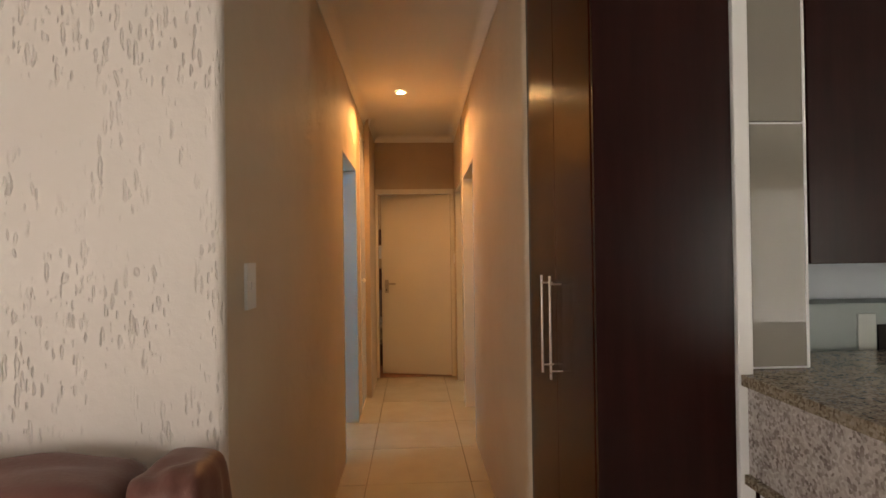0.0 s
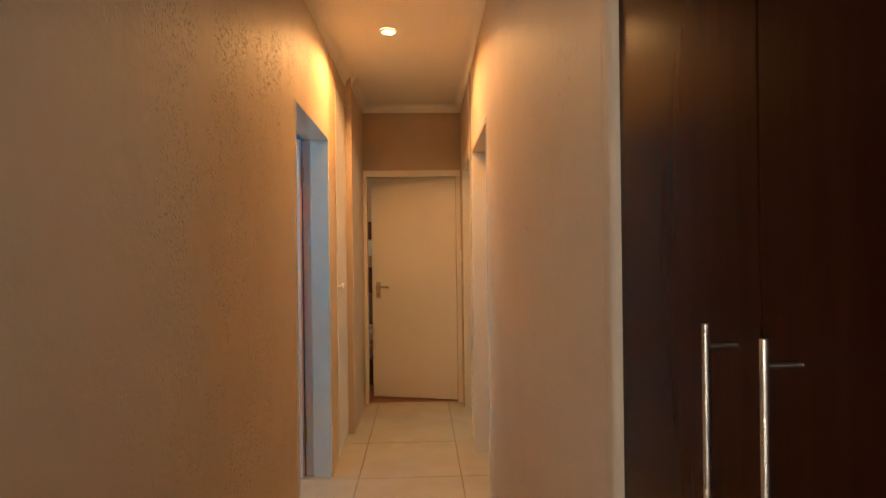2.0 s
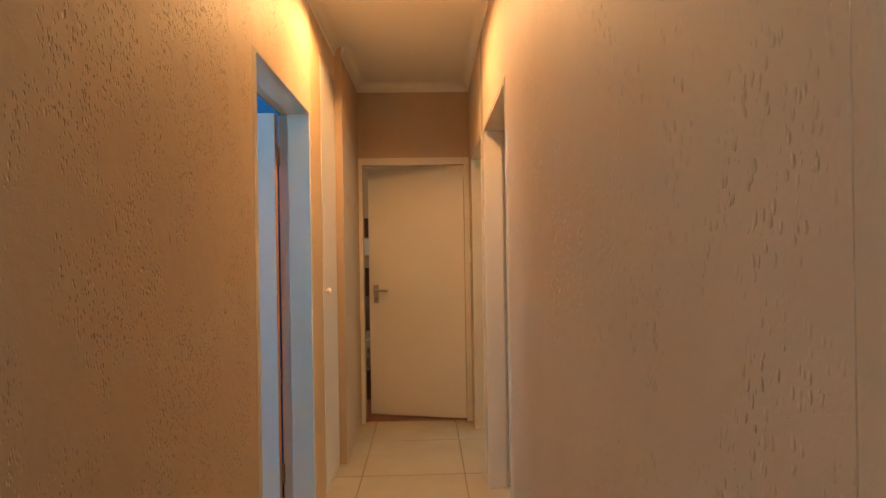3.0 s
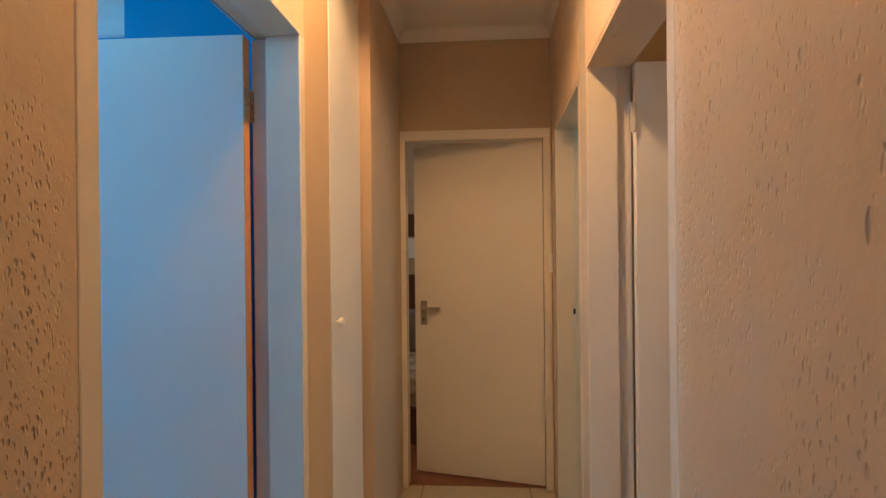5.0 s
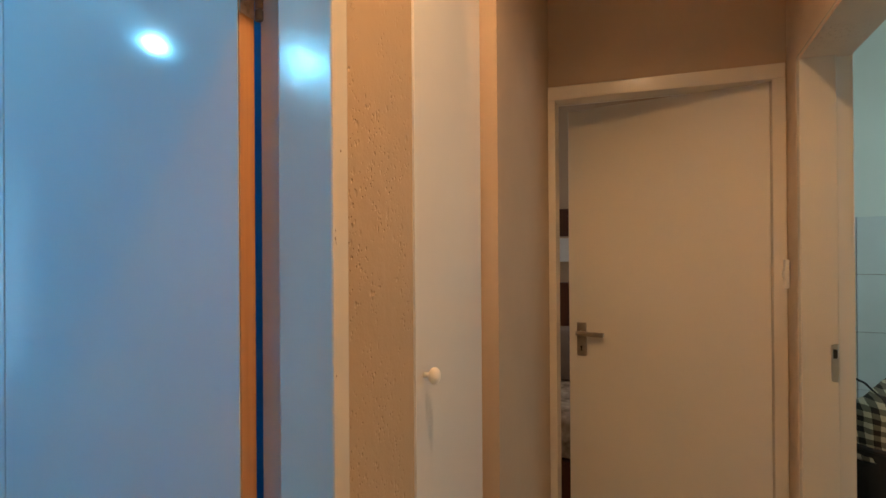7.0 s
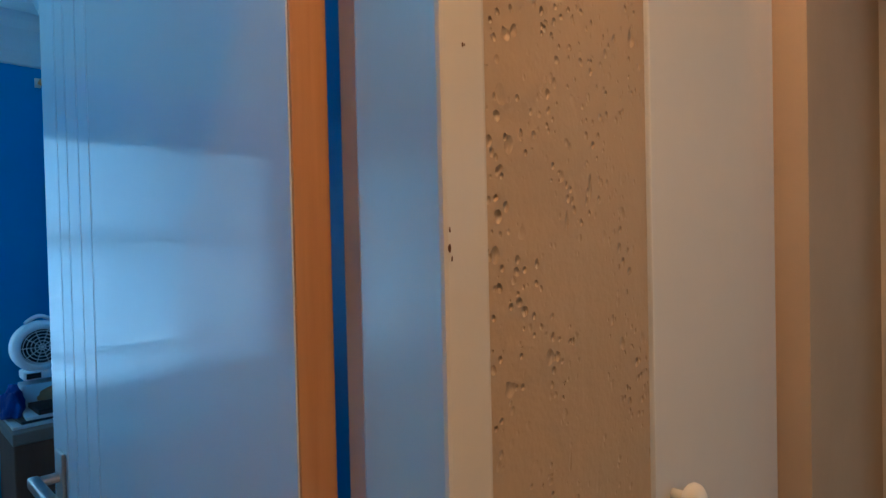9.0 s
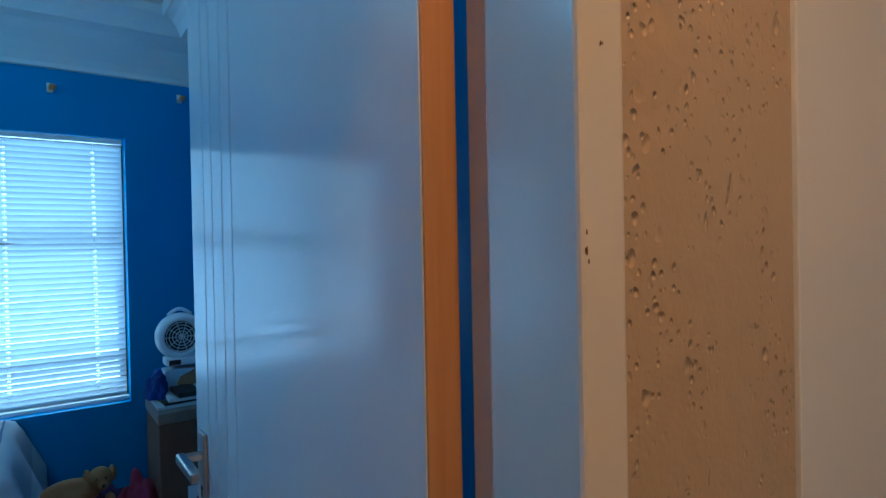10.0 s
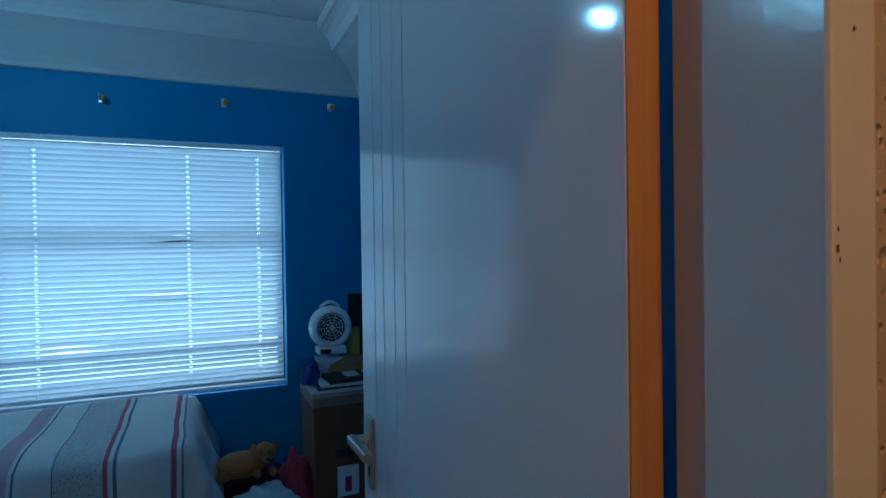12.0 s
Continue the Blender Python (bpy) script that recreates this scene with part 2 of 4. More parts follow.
def wall_mesh(axis, lo, hi, u0, u1, z0, z1, openings=()):
    """A wall of true thickness lo..hi across the axis, u along it, with real openings (u, u, z, z)."""
    us = sorted({u0, u1, *[o[k] for o in openings for k in (0, 1)]})
    zs = sorted({z0, z1, *[o[k] for o in openings for k in (2, 3)]})
    solid = {}
    for i in range(len(us) - 1):
        for j in range(len(zs) - 1):
            cu, cz = (us[i] + us[i + 1]) / 2, (zs[j] + zs[j + 1]) / 2
            solid[i, j] = not any(o[0] < cu < o[1] and o[2] < cz < o[3] for o in openings)
    bm = bmesh.new()
    made = {}

    def v(i, j, k):
        if (i, j, k) not in made:
            w = (lo, hi)[k]
            made[i, j, k] = bm.verts.new((w, us[i], zs[j]) if axis == "x" else (us[i], w, zs[j]))
        return made[i, j, k]

    for (i, j), s in solid.items():
        if not s:
            continue
        for k in (0, 1):
            bm.faces.new((v(i, j, k), v(i + 1, j, k), v(i + 1, j + 1, k), v(i, j + 1, k)))
        for di, dj, a, b in ((-1, 0, (i, j), (i, j + 1)), (1, 0, (i + 1, j), (i + 1, j + 1)), (0, -1, (i, j), (i + 1, j)), (0, 1, (i, j + 1), (i + 1, j + 1))):
            if not solid.get((i + di, j + dj), False):
                bm.faces.new((v(*a, 0), v(*b, 0), v(*b, 1), v(*a, 1)))
    return bm


def rounded_corner_wall():
    """The living room wall, its hall corner rounded by hand."""
    r = 0.022
    pts = [(-3.0, 2.442)] + [(-0.0 - r + r * math.sin(a), 2.442 + r - r * math.cos(a)) for a in [k * math.pi / 12 for k in range(7)]] + [(0.0, 2.468), (-0.1505, 2.468), (-0.1505, 2.57), (-3.0, 2.57)]
    bm = bmesh.new()
    lo = [bm.verts.new((x, y, 0)) for x, y in pts]
    hi = [bm.verts.new((x, y, TOP)) for x, y in pts]
    for i in range(len(pts)):
        j = (i + 1) % len(pts)
        bm.faces.new((lo[i], lo[j], hi[j], hi[i]))
    bm.faces.new(hi)
    return bm


def rounded_end():
    r = 0.022
    pts = [(XR, 3.292)] + [(XR + r - r * math.cos(a), 3.268 - r * math.sin(a)) for a in [k * math.pi / 12 for k in range(7)]] + [(XR + 0.15, 3.246), (XR + 0.15, 3.292)]
    bm = bmesh.new()
    lo = [bm.verts.new((x, y, 0)) for x, y in pts]
    hi = [bm.verts.new((x, y, TOP)) for x, y in pts]
    for i in range(len(pts)):
        j = (i + 1) % len(pts)
        bm.faces.new((lo[i], lo[j], hi[j], hi[i]))
    return bm


# ---- structure ----
XR = 0.892
TOP = 2.72
CEIL = 2.67
CORN = 2.60
D1 = (4.775, 5.746, 2.055)
DC = (6.006, 6.50, 2.45)
R1 = (5.10, 6.122, 2.048)
R2 = (6.24, 7.175, 2.052)
END_Y = 7.34


def enamel_strip(ob, y0, y1):
    ob.data.materials.append(M_FRAME)
    for f in ob.data.polygons:
        if y0 < f.center.y < y1:
            f.material_index = 1
    return ob


def splay(ob):
    """The east wall of the hall runs slightly outwards past the first door."""
    for o in (ob, *ob.children):
        if o.type == "MESH":
            for v in o.data.vertices:
                v.co.x += 0.013 * max(0.0, v.co.y + (ORIGIN[ob].y if ob in ORIGIN else 0.0) - 5.0)
    return ob


_w = setting("wall_hall_west", wall_mesh("x", -0.15, 0.0, 2.47, 6.5, 0, TOP, [(D1[0] + 0.02, D1[1] - 0.004, 0, D1[2] - 0.004), (DC[0], DC[1], 0.02, DC[2])]), M_HALL, "beige trowelled plaster hall wall with worm holes")
_w.data.materials.append(M_PIER)
for _f in _w.data.polygons:
    if 5.70 < _f.center.y < 6.006:
        _f.material_index = 1
setting("wall_hall_west_end", box((-0.15, 6.503, 0), (0.047, END_Y, TOP)), M_SMOOTH, "smooth beige painted wall pier at hall end")
splay(enamel_strip(setting("wall_hall_east", wall_mesh("x", XR, XR + 0.15, 3.294, 7.50, 0, TOP, [(R1[0] + 0.02, R1[1] - 0.02, 0, R1[2] - 0.02), (R2[0] + 0.02, R2[1] - 0.02, 0, R2[2] - 0.02)]), M_HALL, "beige trowelled plaster hall wall"), R1[1] - 0.03, R2[0] + 0.03))
setting("wall_hall_east_corner", rounded_end(), M_HALL, "rounded plaster corner beside the tall cupboard")
setting("wall_hall_end", wall_mesh("y", END_Y, END_Y + 0.15, -0.15, XR + 0.06, 0, TOP, [(0.05, 0.90, 0, 2.06)]), M_SMOOTH, "brown beige wall above the end door")
setting("wall_living_north", rounded_corner_wall(), M_LIVING, "cream trowelled plaster living room wall")
setting("wall_living_west", box((-3.15, -2.65, 0), (-3.002, 2.57, TOP)), M_LIVING, "cream plaster living room wall")
setting("wall_living_south", wall_mesh("y", -2.65, -2.5, -3.0, 5.6, 0, TOP, [(-2.85, -0.95, 0.8, 2.2), (4.05, 5.25, 0.42, 2.13)]), M_LIVING, "cream living room wall with windows")
setting("wall_living_east", box((5.602, -2.65, 0), (5.75, 3.1, TOP)), M_LIVING, "cream living room wall")
setting("wall_kitchen_north", box((1.30, 2.95, 0), (5.6, 3.1, TOP)), mottled("pale_kitchen_wall_paint", (0.55, 0.60, 0.64), (0.60, 0.65, 0.69), 2, 0.4), "pale blue grey kitchen wall")
setting("wall_kitchen_nib", box((1.264, 2.437, 0), (1.304, 3.1, TOP), 0.004), M_WHITE, "white painted wall end beside the cupboard")
setting("wall_kitchen_west", box((1.041, 3.11, 0), (1.2, 3.39, TOP)), M_HALL)

setting("wall_bedroom_west", wall_mesh("x", -3.05, -2.9, 3.4, 6.35, 0, TOP, [(4.03, 5.78, 0.68, 1.965)]), M_BLUE, "strong blue bedroom wall with window")
setting("wall_bedroom_north", box((-2.9, 6.2, 0), (-0.152, 6.35, TOP)), M_BLUE, "strong blue bedroom wall")
setting("wall_bedroom_closet", wall_mesh("y", 6.05, 6.198, -0.78, -0.158, 0, 2.54), M_BLUE, "strong blue closet wall behind the open door")
setting("wall_bedroom_south", box((-2.9, 3.4, 0), (-0.152, 3.55, TOP)), M_BLUE, "strong blue bedroom wall")
setting("wall_bedroom_east", wall_mesh("x", -0.156, -0.1505, 3.55, 6.2, 0, TOP, [(D1[0] + 0.02, D1[1] - 0.004, 0, D1[2] - 0.004)]), M_BLUE, "strong blue bedroom wall beside the door")

setting("wall_right_bedroom_north", box((1.058, 6.135, 0), (3.5, 6.2, TOP)), M_TAN, "tan bedroom wall")
setting("wall_right_bedroom_east", box((3.5, 3.4, 0), (3.62, 6.2, TOP)), M_TAN, "tan bedroom wall")
setting("wall_right_bedroom_south", box((1.042, 3.4, 0), (3.5, 3.5, TOP)), M_TAN, "tan bedroom wall")
setting("wall_bathroom_north", box((1.042, 7.95, 0), (2.6, 8.1, TOP)), M_BATHWALL, "pale green bathroom wall above tiles")
setting("wall_bathroom_east", box((2.6, 6.202, 0), (2.7, 8.1, TOP)), M_BATHWALL, "pale green bathroom wall")
setting("wall_bathroom_west", box((XR + 0.02, 7.502, 0), (1.04, 8.1, TOP)), M_BATHWALL, "pale green bathroom wall")
setting("wall_end_room_east", box((XR + 0.012, 7.492, 0), (XR + 0.018, 10.0, TOP)), M_SMOOTH)
setting("wall_end_room_north", box((-2.0, 10.0, 0), (XR, 10.12, TOP)), M_SMOOTH, "cream bedroom wall")
setting("wall_end_room_west", box((-2.12, 6.35, 0), (-2.0, 10.12, TOP)), M_SMOOTH)
setting("wall_end_room_south", box((-2.0, 6.352, 0), (-0.152, 6.45, TOP)), M_SMOOTH)

setting("ceiling", box((-3.2, -2.7, CEIL), (5.8, 10.2, CEIL + 0.05)), M_CEIL, "white painted plasterboard ceiling")
setting("bedroom_ceiling", box((-2.9, 3.55, 2.545), (-0.157, 6.2, 2.575)), M_CEIL, "white bedroom ceiling")
setting("floor", box((-3.2, -2.7, -0.12), (5.8, 10.2, -0.006)), M_GROUT, "brown grey grout bed under floor tiles")
setting("floor_end_room", box((-2.0, 7.37, -0.0058), (0.90, 10.0, 0.002)), wood("red_brown_laminate", (0.16, 0.055, 0.025), (0.24, 0.09, 0.04), 0.35, (14, 1.5, 14)), "red brown laminate floor")
setting("ground", box((-60, -60, -0.5), (60, 60, -0.13)), mottled("dry_ground", (0.25, 0.22, 0.15), (0.33, 0.29, 0.2), 0.5, 0.9), "dry pale ground outside")


# ---- door frames ----
def door_frame_x(name, face, back, y0, y1, top, label, w=0.047, hw=0.010, splayed=False):
    """A pressed steel frame in a wall that runs along y: face at the hall side, back at the room side."""
    s = 1 if back > face else -1
    out = face - s * 0.0015
    t = thing(name, (face, (y0 + y1) / 2, 0), label, "door frame", kind="structure")
    for nm, a, b, c, d in (("jamb", y0, y0 + w, 0.0, top - hw), ("jamb", y1 - w, y1, 0.0, top - hw), ("head", y0, y1, top - hw, top)):
        bm = bmesh.new()
        xa, xb = sorted((out, back - s * 0.045))
        add_box(bm, (xa, a, c), (xb, b, d), 0.004)
        ya, yb = a, b
        za, zb = c, d
        if nm == "jamb" and a == y0:
            yb = b - 0.022
        elif nm == "jamb":
            ya = a + 0.022
        else:
            za = c + 0.014
        xa, xb = sorted((back - s * 0.045, back + s * 0.006))
        add_box(bm, (xa, ya, za), (xb, yb, zb), 0.002)
        if splayed and nm == "jamb" and a != y0:
            for v in bm.verts:
                if v.co.x < -0.02 and v.co.y < b - 0.012:
                    v.co.y += 0.15 * -v.co.x if v.co.x > -0.13 else 0.017
        part(nm, bm, M_FRAME, t)
    return t


door_frame_x("door_frame", 0.0, -0.156, *D1, "cream gloss steel door frame of the blue bedroom", splayed=True)
splay(door_frame_x("door_frame", XR, XR + 0.15, *R1, "cream gloss steel door frame across the hall"))
splay(door_frame_x("door_frame", XR, XR + 0.15, *R2, "cream gloss steel frame of the bathroom door"))


def end_frame():
    t = thing("door_frame", (0.47, END_Y, 0), "cream gloss steel frame of the hall end door", "door frame", kind="structure")
    for nm, lo, hi in (("jamb", (0.032, 0), (0.076, 2.028)), ("jamb", (0.874, 0), (0.918, 2.028)), ("head", (0.032, 2.028), (0.918, 2.084))):
        bm = bmesh.new()
        add_box(bm, (lo[0], END_Y - 0.01, lo[1]), (hi[0], END_Y + 0.10, hi[1]), 0.004)
        part(nm, bm, M_FRAME, t)


end_frame()


# ---- doors ----
def handle_set(parent, base, along, out):
    """Plate with a keyhole and a lever: base on the leaf's face, along the way the lever points, out away from the leaf."""
    base, along, out = Vector(base), Vector(along).normalized(), Vector(out).normalized()
    up = Vector((0, 0, 1))
    rot = Matrix((along, out, up)).transposed().to_4x4()
    m = Matrix.Translation(base) @ rot
    bm = box((-0.022, 0, -0.085), (0.022, 0.007, 0.065), 0.003)
    bmesh.ops.transform(bm, matrix=m, verts=bm.verts)
    plate = part("handle_plate", bm, M_STEEL, parent, "brushed steel handle plate")
    bm = bmesh.new()
    add_cyl(bm, (0, 0.004, 0.02), (0, 0.045, 0.02), 0.009, 16)
    add_box(bm, (-0.012, 0.034, 0.010), (0.115, 0.052, 0.030), 0.006, 3)
    bmesh.ops.transform(bm, matrix=m, verts=bm.verts)
    part("lever", bm, M_STEEL, plate, smooth=False)
    bm = bmesh.new()
    add_cyl(bm, (0, 0.0055, -0.045), (0, 0.0085, -0.045), 0.005, 12)
    add_box(bm, (-0.0025, 0.0055, -0.062), (0.0025, 0.0085, -0.045))
    bmesh.ops.transform(bm, matrix=m, verts=bm.verts)
    part("keyhole", bm, M_BLACK, plate)


M_BLACK = mottled("black_matt", (0.012, 0.011, 0.010), (0.02, 0.018, 0.016), 20, 0.6)
M_HINGE_WHITE = mottled("white_painted_hinge", (0.62, 0.58, 0.50), (0.72, 0.68, 0.60), 60, 0.4)
M_HINGE = mottled("painted_worn_brass_hinge", (0.26, 0.18, 0.10), (0.46, 0.34, 0.22), 60, 0.4, 0.3)


def leaf(name, hinge, angle, width, thick, z1, label, grooves=(), material=None, handle=0.97, both=True, z0=0.01, edge=None, hinge_mat=None):
    """A door leaf from its hinge corner, running out at an angle; its thickness lies to the right of the way. Shallow upright grooves cut the left face."""
    material = material or M_DOOR
    t = thing(name, hinge, label, "door")
    a = radians(angle)
    m = Matrix.Translation(hinge) @ Matrix.Rotation(a, 4, "Z")
    prof = [(0.003, 0)]
    for g in sorted(grooves):
        prof += [(g - 0.0025, 0), (g, -0.003), (g + 0.0025, 0)]
    prof += [(width - 0.002, 0), (width, -0.002), (width, -thick + 0.002), (width - 0.002, -thick), (0.003, -thick)]
    bm = bmesh.new()
    r0 = [bm.verts.new((x, y, z0)) for x, y in prof]
    r1 = [bm.verts.new((x, y, z1)) for x, y in prof]
    n = len(prof)
    for i in range(n):
        bm.faces.new((r0[i], r0[(i + 1) % n], r1[(i + 1) % n], r1[i]))
    bm.faces.new(r0)
    bm.faces.new(r1)
    bmesh.ops.transform(bm, matrix=m, verts=bm.verts)
    part("panel", bm, material, t)
    bm = box((0.0, -thick + 0.0015, z0 + 0.001), (0.0028, -0.0015, z1 - 0.001))
    bmesh.ops.transform(bm, matrix=m, verts=bm.verts)
    part("hinge_edge", bm, edge or M_PINE, t, "" if edge else "bare orange pine edge of the door")
    for hz in (0.25, 1.0 if z1 < 1 else 1.84):
        bm = bmesh.new()
        add_box(bm, (-0.0035, -thick + 0.004, hz - 0.05), (-0.0005, 0.0, hz + 0.05), 0.001)
        for k in range(5):
            add_cyl(bm, (-0.006, -thick - 0.004, hz - 0.05 + 0.02 * k + 0.001), (-0.006, -thick - 0.004, hz - 0.05 + 0.02 * k + 0.018), 0.007, 12)
        add_box(bm, (-0.024, -thick - 0.012, hz - 0.05), (-0.006, -thick - 0.009, hz + 0.05), 0.0008)
        for k in (-1, 0, 1):
            add_cyl(bm, (-0.005, -thick * 0.5 + 0.006 * (k % 2), hz + 0.032 * k), (-0.0035, -thick * 0.5 + 0.006 * (k % 2), hz + 0.032 * k), 0.004, 10)
        bmesh.ops.transform(bm, matrix=m, verts=bm.verts)
        part("hinge", bm, hinge_mat or M_HINGE, t, "white painted butt hinge" if hinge_mat else "worn brass butt hinge with screws")
    back = (m.to_3x3() @ Vector((-1, 0, 0)))
    for sgn, yy in ((-1, -thick), (1, 0)):
        if sgn == -1 and not both:
            continue
        handle_set(t, m @ Vector((width - 0.06, yy, handle + 0.0)) - Vector((0, 0, hinge[2])), back, m.to_3x3() @ Vector((0, sgn, 0)))
    return t


leaf("door", (-0.167, 5.690, 0), 181.0, 0.827, 0.04, 2.045, "open white gloss door with four fine upright grooves, into the blue bedroom", (0.556, 0.611, 0.675, 0.732), M_DOOR, 1.0)
leaf("door", (0.872, 7.375, 0), 166, 0.80, 0.04, 2.03, "white satin door standing ajar at the hall end", (), M_DOOR_MATT, 1.01, both=False, edge=M_DOOR_MATT)
leaf("door", (1.062, 6.072, 0), 2, 0.79, 0.04, 2.03, "open white door into the second bedroom", (), M_DOOR_MATT, 0.98, edge=M_DOOR_MATT, hinge_mat=M_HINGE_WHITE)


# ---- cornices ----
def cornice(name, a, b, size=0.065, z=CORN):
    prof = [(0, z), (0.006, z), (0.010, z + 0.012)] + [(0.010 + (size - 0.01) * (1 - math.cos(k * math.pi / 12)), z + 0.012 + (CEIL - z - 0.014) * math.sin(k * math.pi / 12)) for k in range(1, 7)] + [(0, CEIL - 0.002)]
    return setting(name, sweep(prof, a, b), M_CEIL, "small white cove cornice")


cornice("cornice", (0.0, 6.5, 0), (0.0, 2.57, 0)).location = (0, 0, 0)
cornice("cornice", (0.047, END_Y, 0), (0.047, 6.503, 0))
cornice("cornice", (XR, 3.27, 0), (XR, 5.0, 0))
cornice("cornice", (XR, 5.0, 0), (XR + 0.0305, END_Y, 0))
cornice("cornice", (XR + 0.028, END_Y, 0), (0.05, END_Y, 0))
cornice("cornice", (0.0, 2.442, 0), (-3.0, 2.442, 0))

_cove = [(0, 2.21), (0.012, 2.215), (0.016, 2.235), (0.03, 2.27), (0.055, 2.31), (0.09, 2.35), (0.13, 2.38), (0.18, 2.40), (0.185, 2.392), (0.195, 2.392), (0.20, 2.405), (0.215, 2.43), (0.24, 2.45), (0.27, 2.462), (0.28, 2.455), (0.288, 2.46), (0.29, 2.498), (0, 2.498)]
for _a, _b in (((-2.9, 3.55, 0), (-2.9, 6.2, 0)), ((-2.9, 6.2, 0), (-0.16, 6.2, 0)), ((-0.16, 6.2, 0), (-0.16, 3.55, 0))):
    _bm = sweep([(-o, z + 0.045) for o, z in _cove], _a, _b)
    setting("bedroom_cornice", _bm, M_CEIL, "deep moulded white cove cornice")


# ---- floor tiles ----
def floor_tiles():
    pitch = 0.62
    bm = box((0, 0, -0.008), (pitch - 0.005, pitch - 0.005, 0.0), 0.0012, 1)
    parent = bpy.data.objects["floor"]
    mesh = None
    x_first, y_first = 0.165 - 6 * pitch, 0.10 - 4 * pitch
    for i in range(15):
        for j in range(21):
            x, y = x_first + i * pitch, y_first + j * pitch
            if x < -3.1 or x > 5.0 or y > 10 or (y > 3.0 and x > 2.7) or (y > 3.0 and x < -3.0) or (y > 7.3 and x < 0.8):
                continue
            if mesh is None:
                ob = part("tile", bm, M_TILE, parent)
                mesh = ob.data
            else:
                ob = new("tile", mesh)
                ob.parent = parent
            ob.location = (x, y, random.uniform(-0.0006, 0.0006))


# ---- downlight ----
def downlight(x, y):
    t = thing("downlight", (x, y, CEIL - 0.01), "white recessed ceiling downlight, lit, with a warm bulb", "ceiling light")
    bm = bmesh.new()
    n = 40
    prof = [(0.030, 0.006), (0.034, -0.002), (0.042, -0.004), (0.046, 0.0), (0.047, 0.009)]
    rings = [[bm.verts.new((x + r * math.cos(2 * math.pi * i / n), y + r * math.sin(2 * math.pi * i / n), CEIL - 0.010 + z)) for i in range(n)] for r, z in prof]
    for r0, r1 in zip(rings, rings[1:]):
        for i in range(n):
            bm.faces.new((r0[i], r0[(i + 1) % n], r1[(i + 1) % n], r1[i]))
    part("trim_ring", bm, M_WHITE, t, smooth=True)
    bulb = mat_base("warm_bulb_glass", (1, 0.9, 0.7), 0.3)
    bsdf(bulb).inputs["Emission Color"].default_value = (1.0, 0.72, 0.38, 1)
    bsdf(bulb).inputs["Emission Strength"].default_value = 160
    bm = cyl((x, y, CEIL - 0.008), (x, y, CEIL - 0.004), 0.033, 32)
    ob = part("bulb", bm, bulb, t)
    return t


downlight(*LAMP_XY)


# ---- hall cupboard and fittings ----
def bar_handle(parent, x, y, z0, z1, out):
    """An upright steel bar on two pins; out is the way off the door face."""
    bm = cyl((x + 0.036 * out, y, z0), (x + 0.036 * out, y, z1), 0.0042, 16)
    for z in (z0 + 0.025, z1 - 0.025):
        add_cyl(bm, (x, y, z), (x + 0.036 * out, y, z), 0.0028, 12)
    return part("handle", bm, M_CHROME, parent, "slim brushed steel bar handle", smooth=False)


M_DARK_PANEL = wood("dark_brown_side_veneer", (0.017, 0.0048, 0.0042), (0.025, 0.0072, 0.0062), 0.26, (26, 26, 1.6), 0.0, 0.00004)
bsdf(M_DARK_PANEL).inputs["Specular IOR Level"].default_value = 0.14


def tall_cupboard():
    face = XR + 0.014
    x0, x1, y0, y1 = face + 0.018, 1.258, 2.465, 3.242
    t = thing("tall_cupboard", ((x0 + x1) / 2, (y0 + y1) / 2, 0), "tall dark brown veneered two door cupboard at the hall mouth", "cupboard")
    part("side_panel", box((face + 0.002, 2.447, 0.0), (1.2615, 2.463, CEIL - 0.003), 0.0015), M_DARK_PANEL, t)
    part("body", box((x0 + 0.002, y0, 0.0), (x1, y1, CEIL - 0.003)), M_DARK, t)
    mid = 2.832
    for a, b, hy in ((y0 + 0.004, mid - 0.001, mid - 0.064), (mid + 0.0015, y1 - 0.002, mid + 0.044)):
        d = part("door", box((face, a, 0.08), (x0, b, 2.64), 0.0015), M_DARK, t)
        bar_handle(d, face, hy, 0.972, 1.287, -1)
    part("plinth", box((face + 0.015, y0, 0.0), (x0 + 0.001, y1, 0.078)), M_DARK, t)
    return t


tall_cupboard()


def duct_door():
    """The narrow flush white cupboard door in the hall wall, with a turned knob."""
    t = thing("wall_cupboard", (-0.02, 6.25, 0.02), "narrow white flush cupboard with a small knob, in hall wall", "cupboard")
    part("frame", wall_mesh("x", -0.03, -0.004, 6.0, 6.5, 0.02, 2.45, [(6.012, 6.488, 0.034, 2.436)]), M_DOOR_MATT, t)
    d = part("door", box((-0.022, 6.014, 0.036), (0.002, 6.486, 2.434), 0.002), M_DOOR, t, "white satin cupboard door")
    part("back", box((-0.146, 6.002, 0.022), (-0.14, 6.498, 2.448)), M_DOOR_MATT, t)
    bm = cyl((0.002, 6.056, 1.138), (0.020, 6.056, 1.138), 0.006, 16)
    bmesh.ops.create_uvsphere(bm, u_segments=18, v_segments=10, radius=0.018, matrix=Matrix.Translation((0.026, 6.056, 1.138)) @ Matrix.Diagonal((0.7, 1, 1, 1)))
    part("knob", bm, M_PLASTIC, d, "small cream turned knob", smooth=True)
    return t


duct_door()


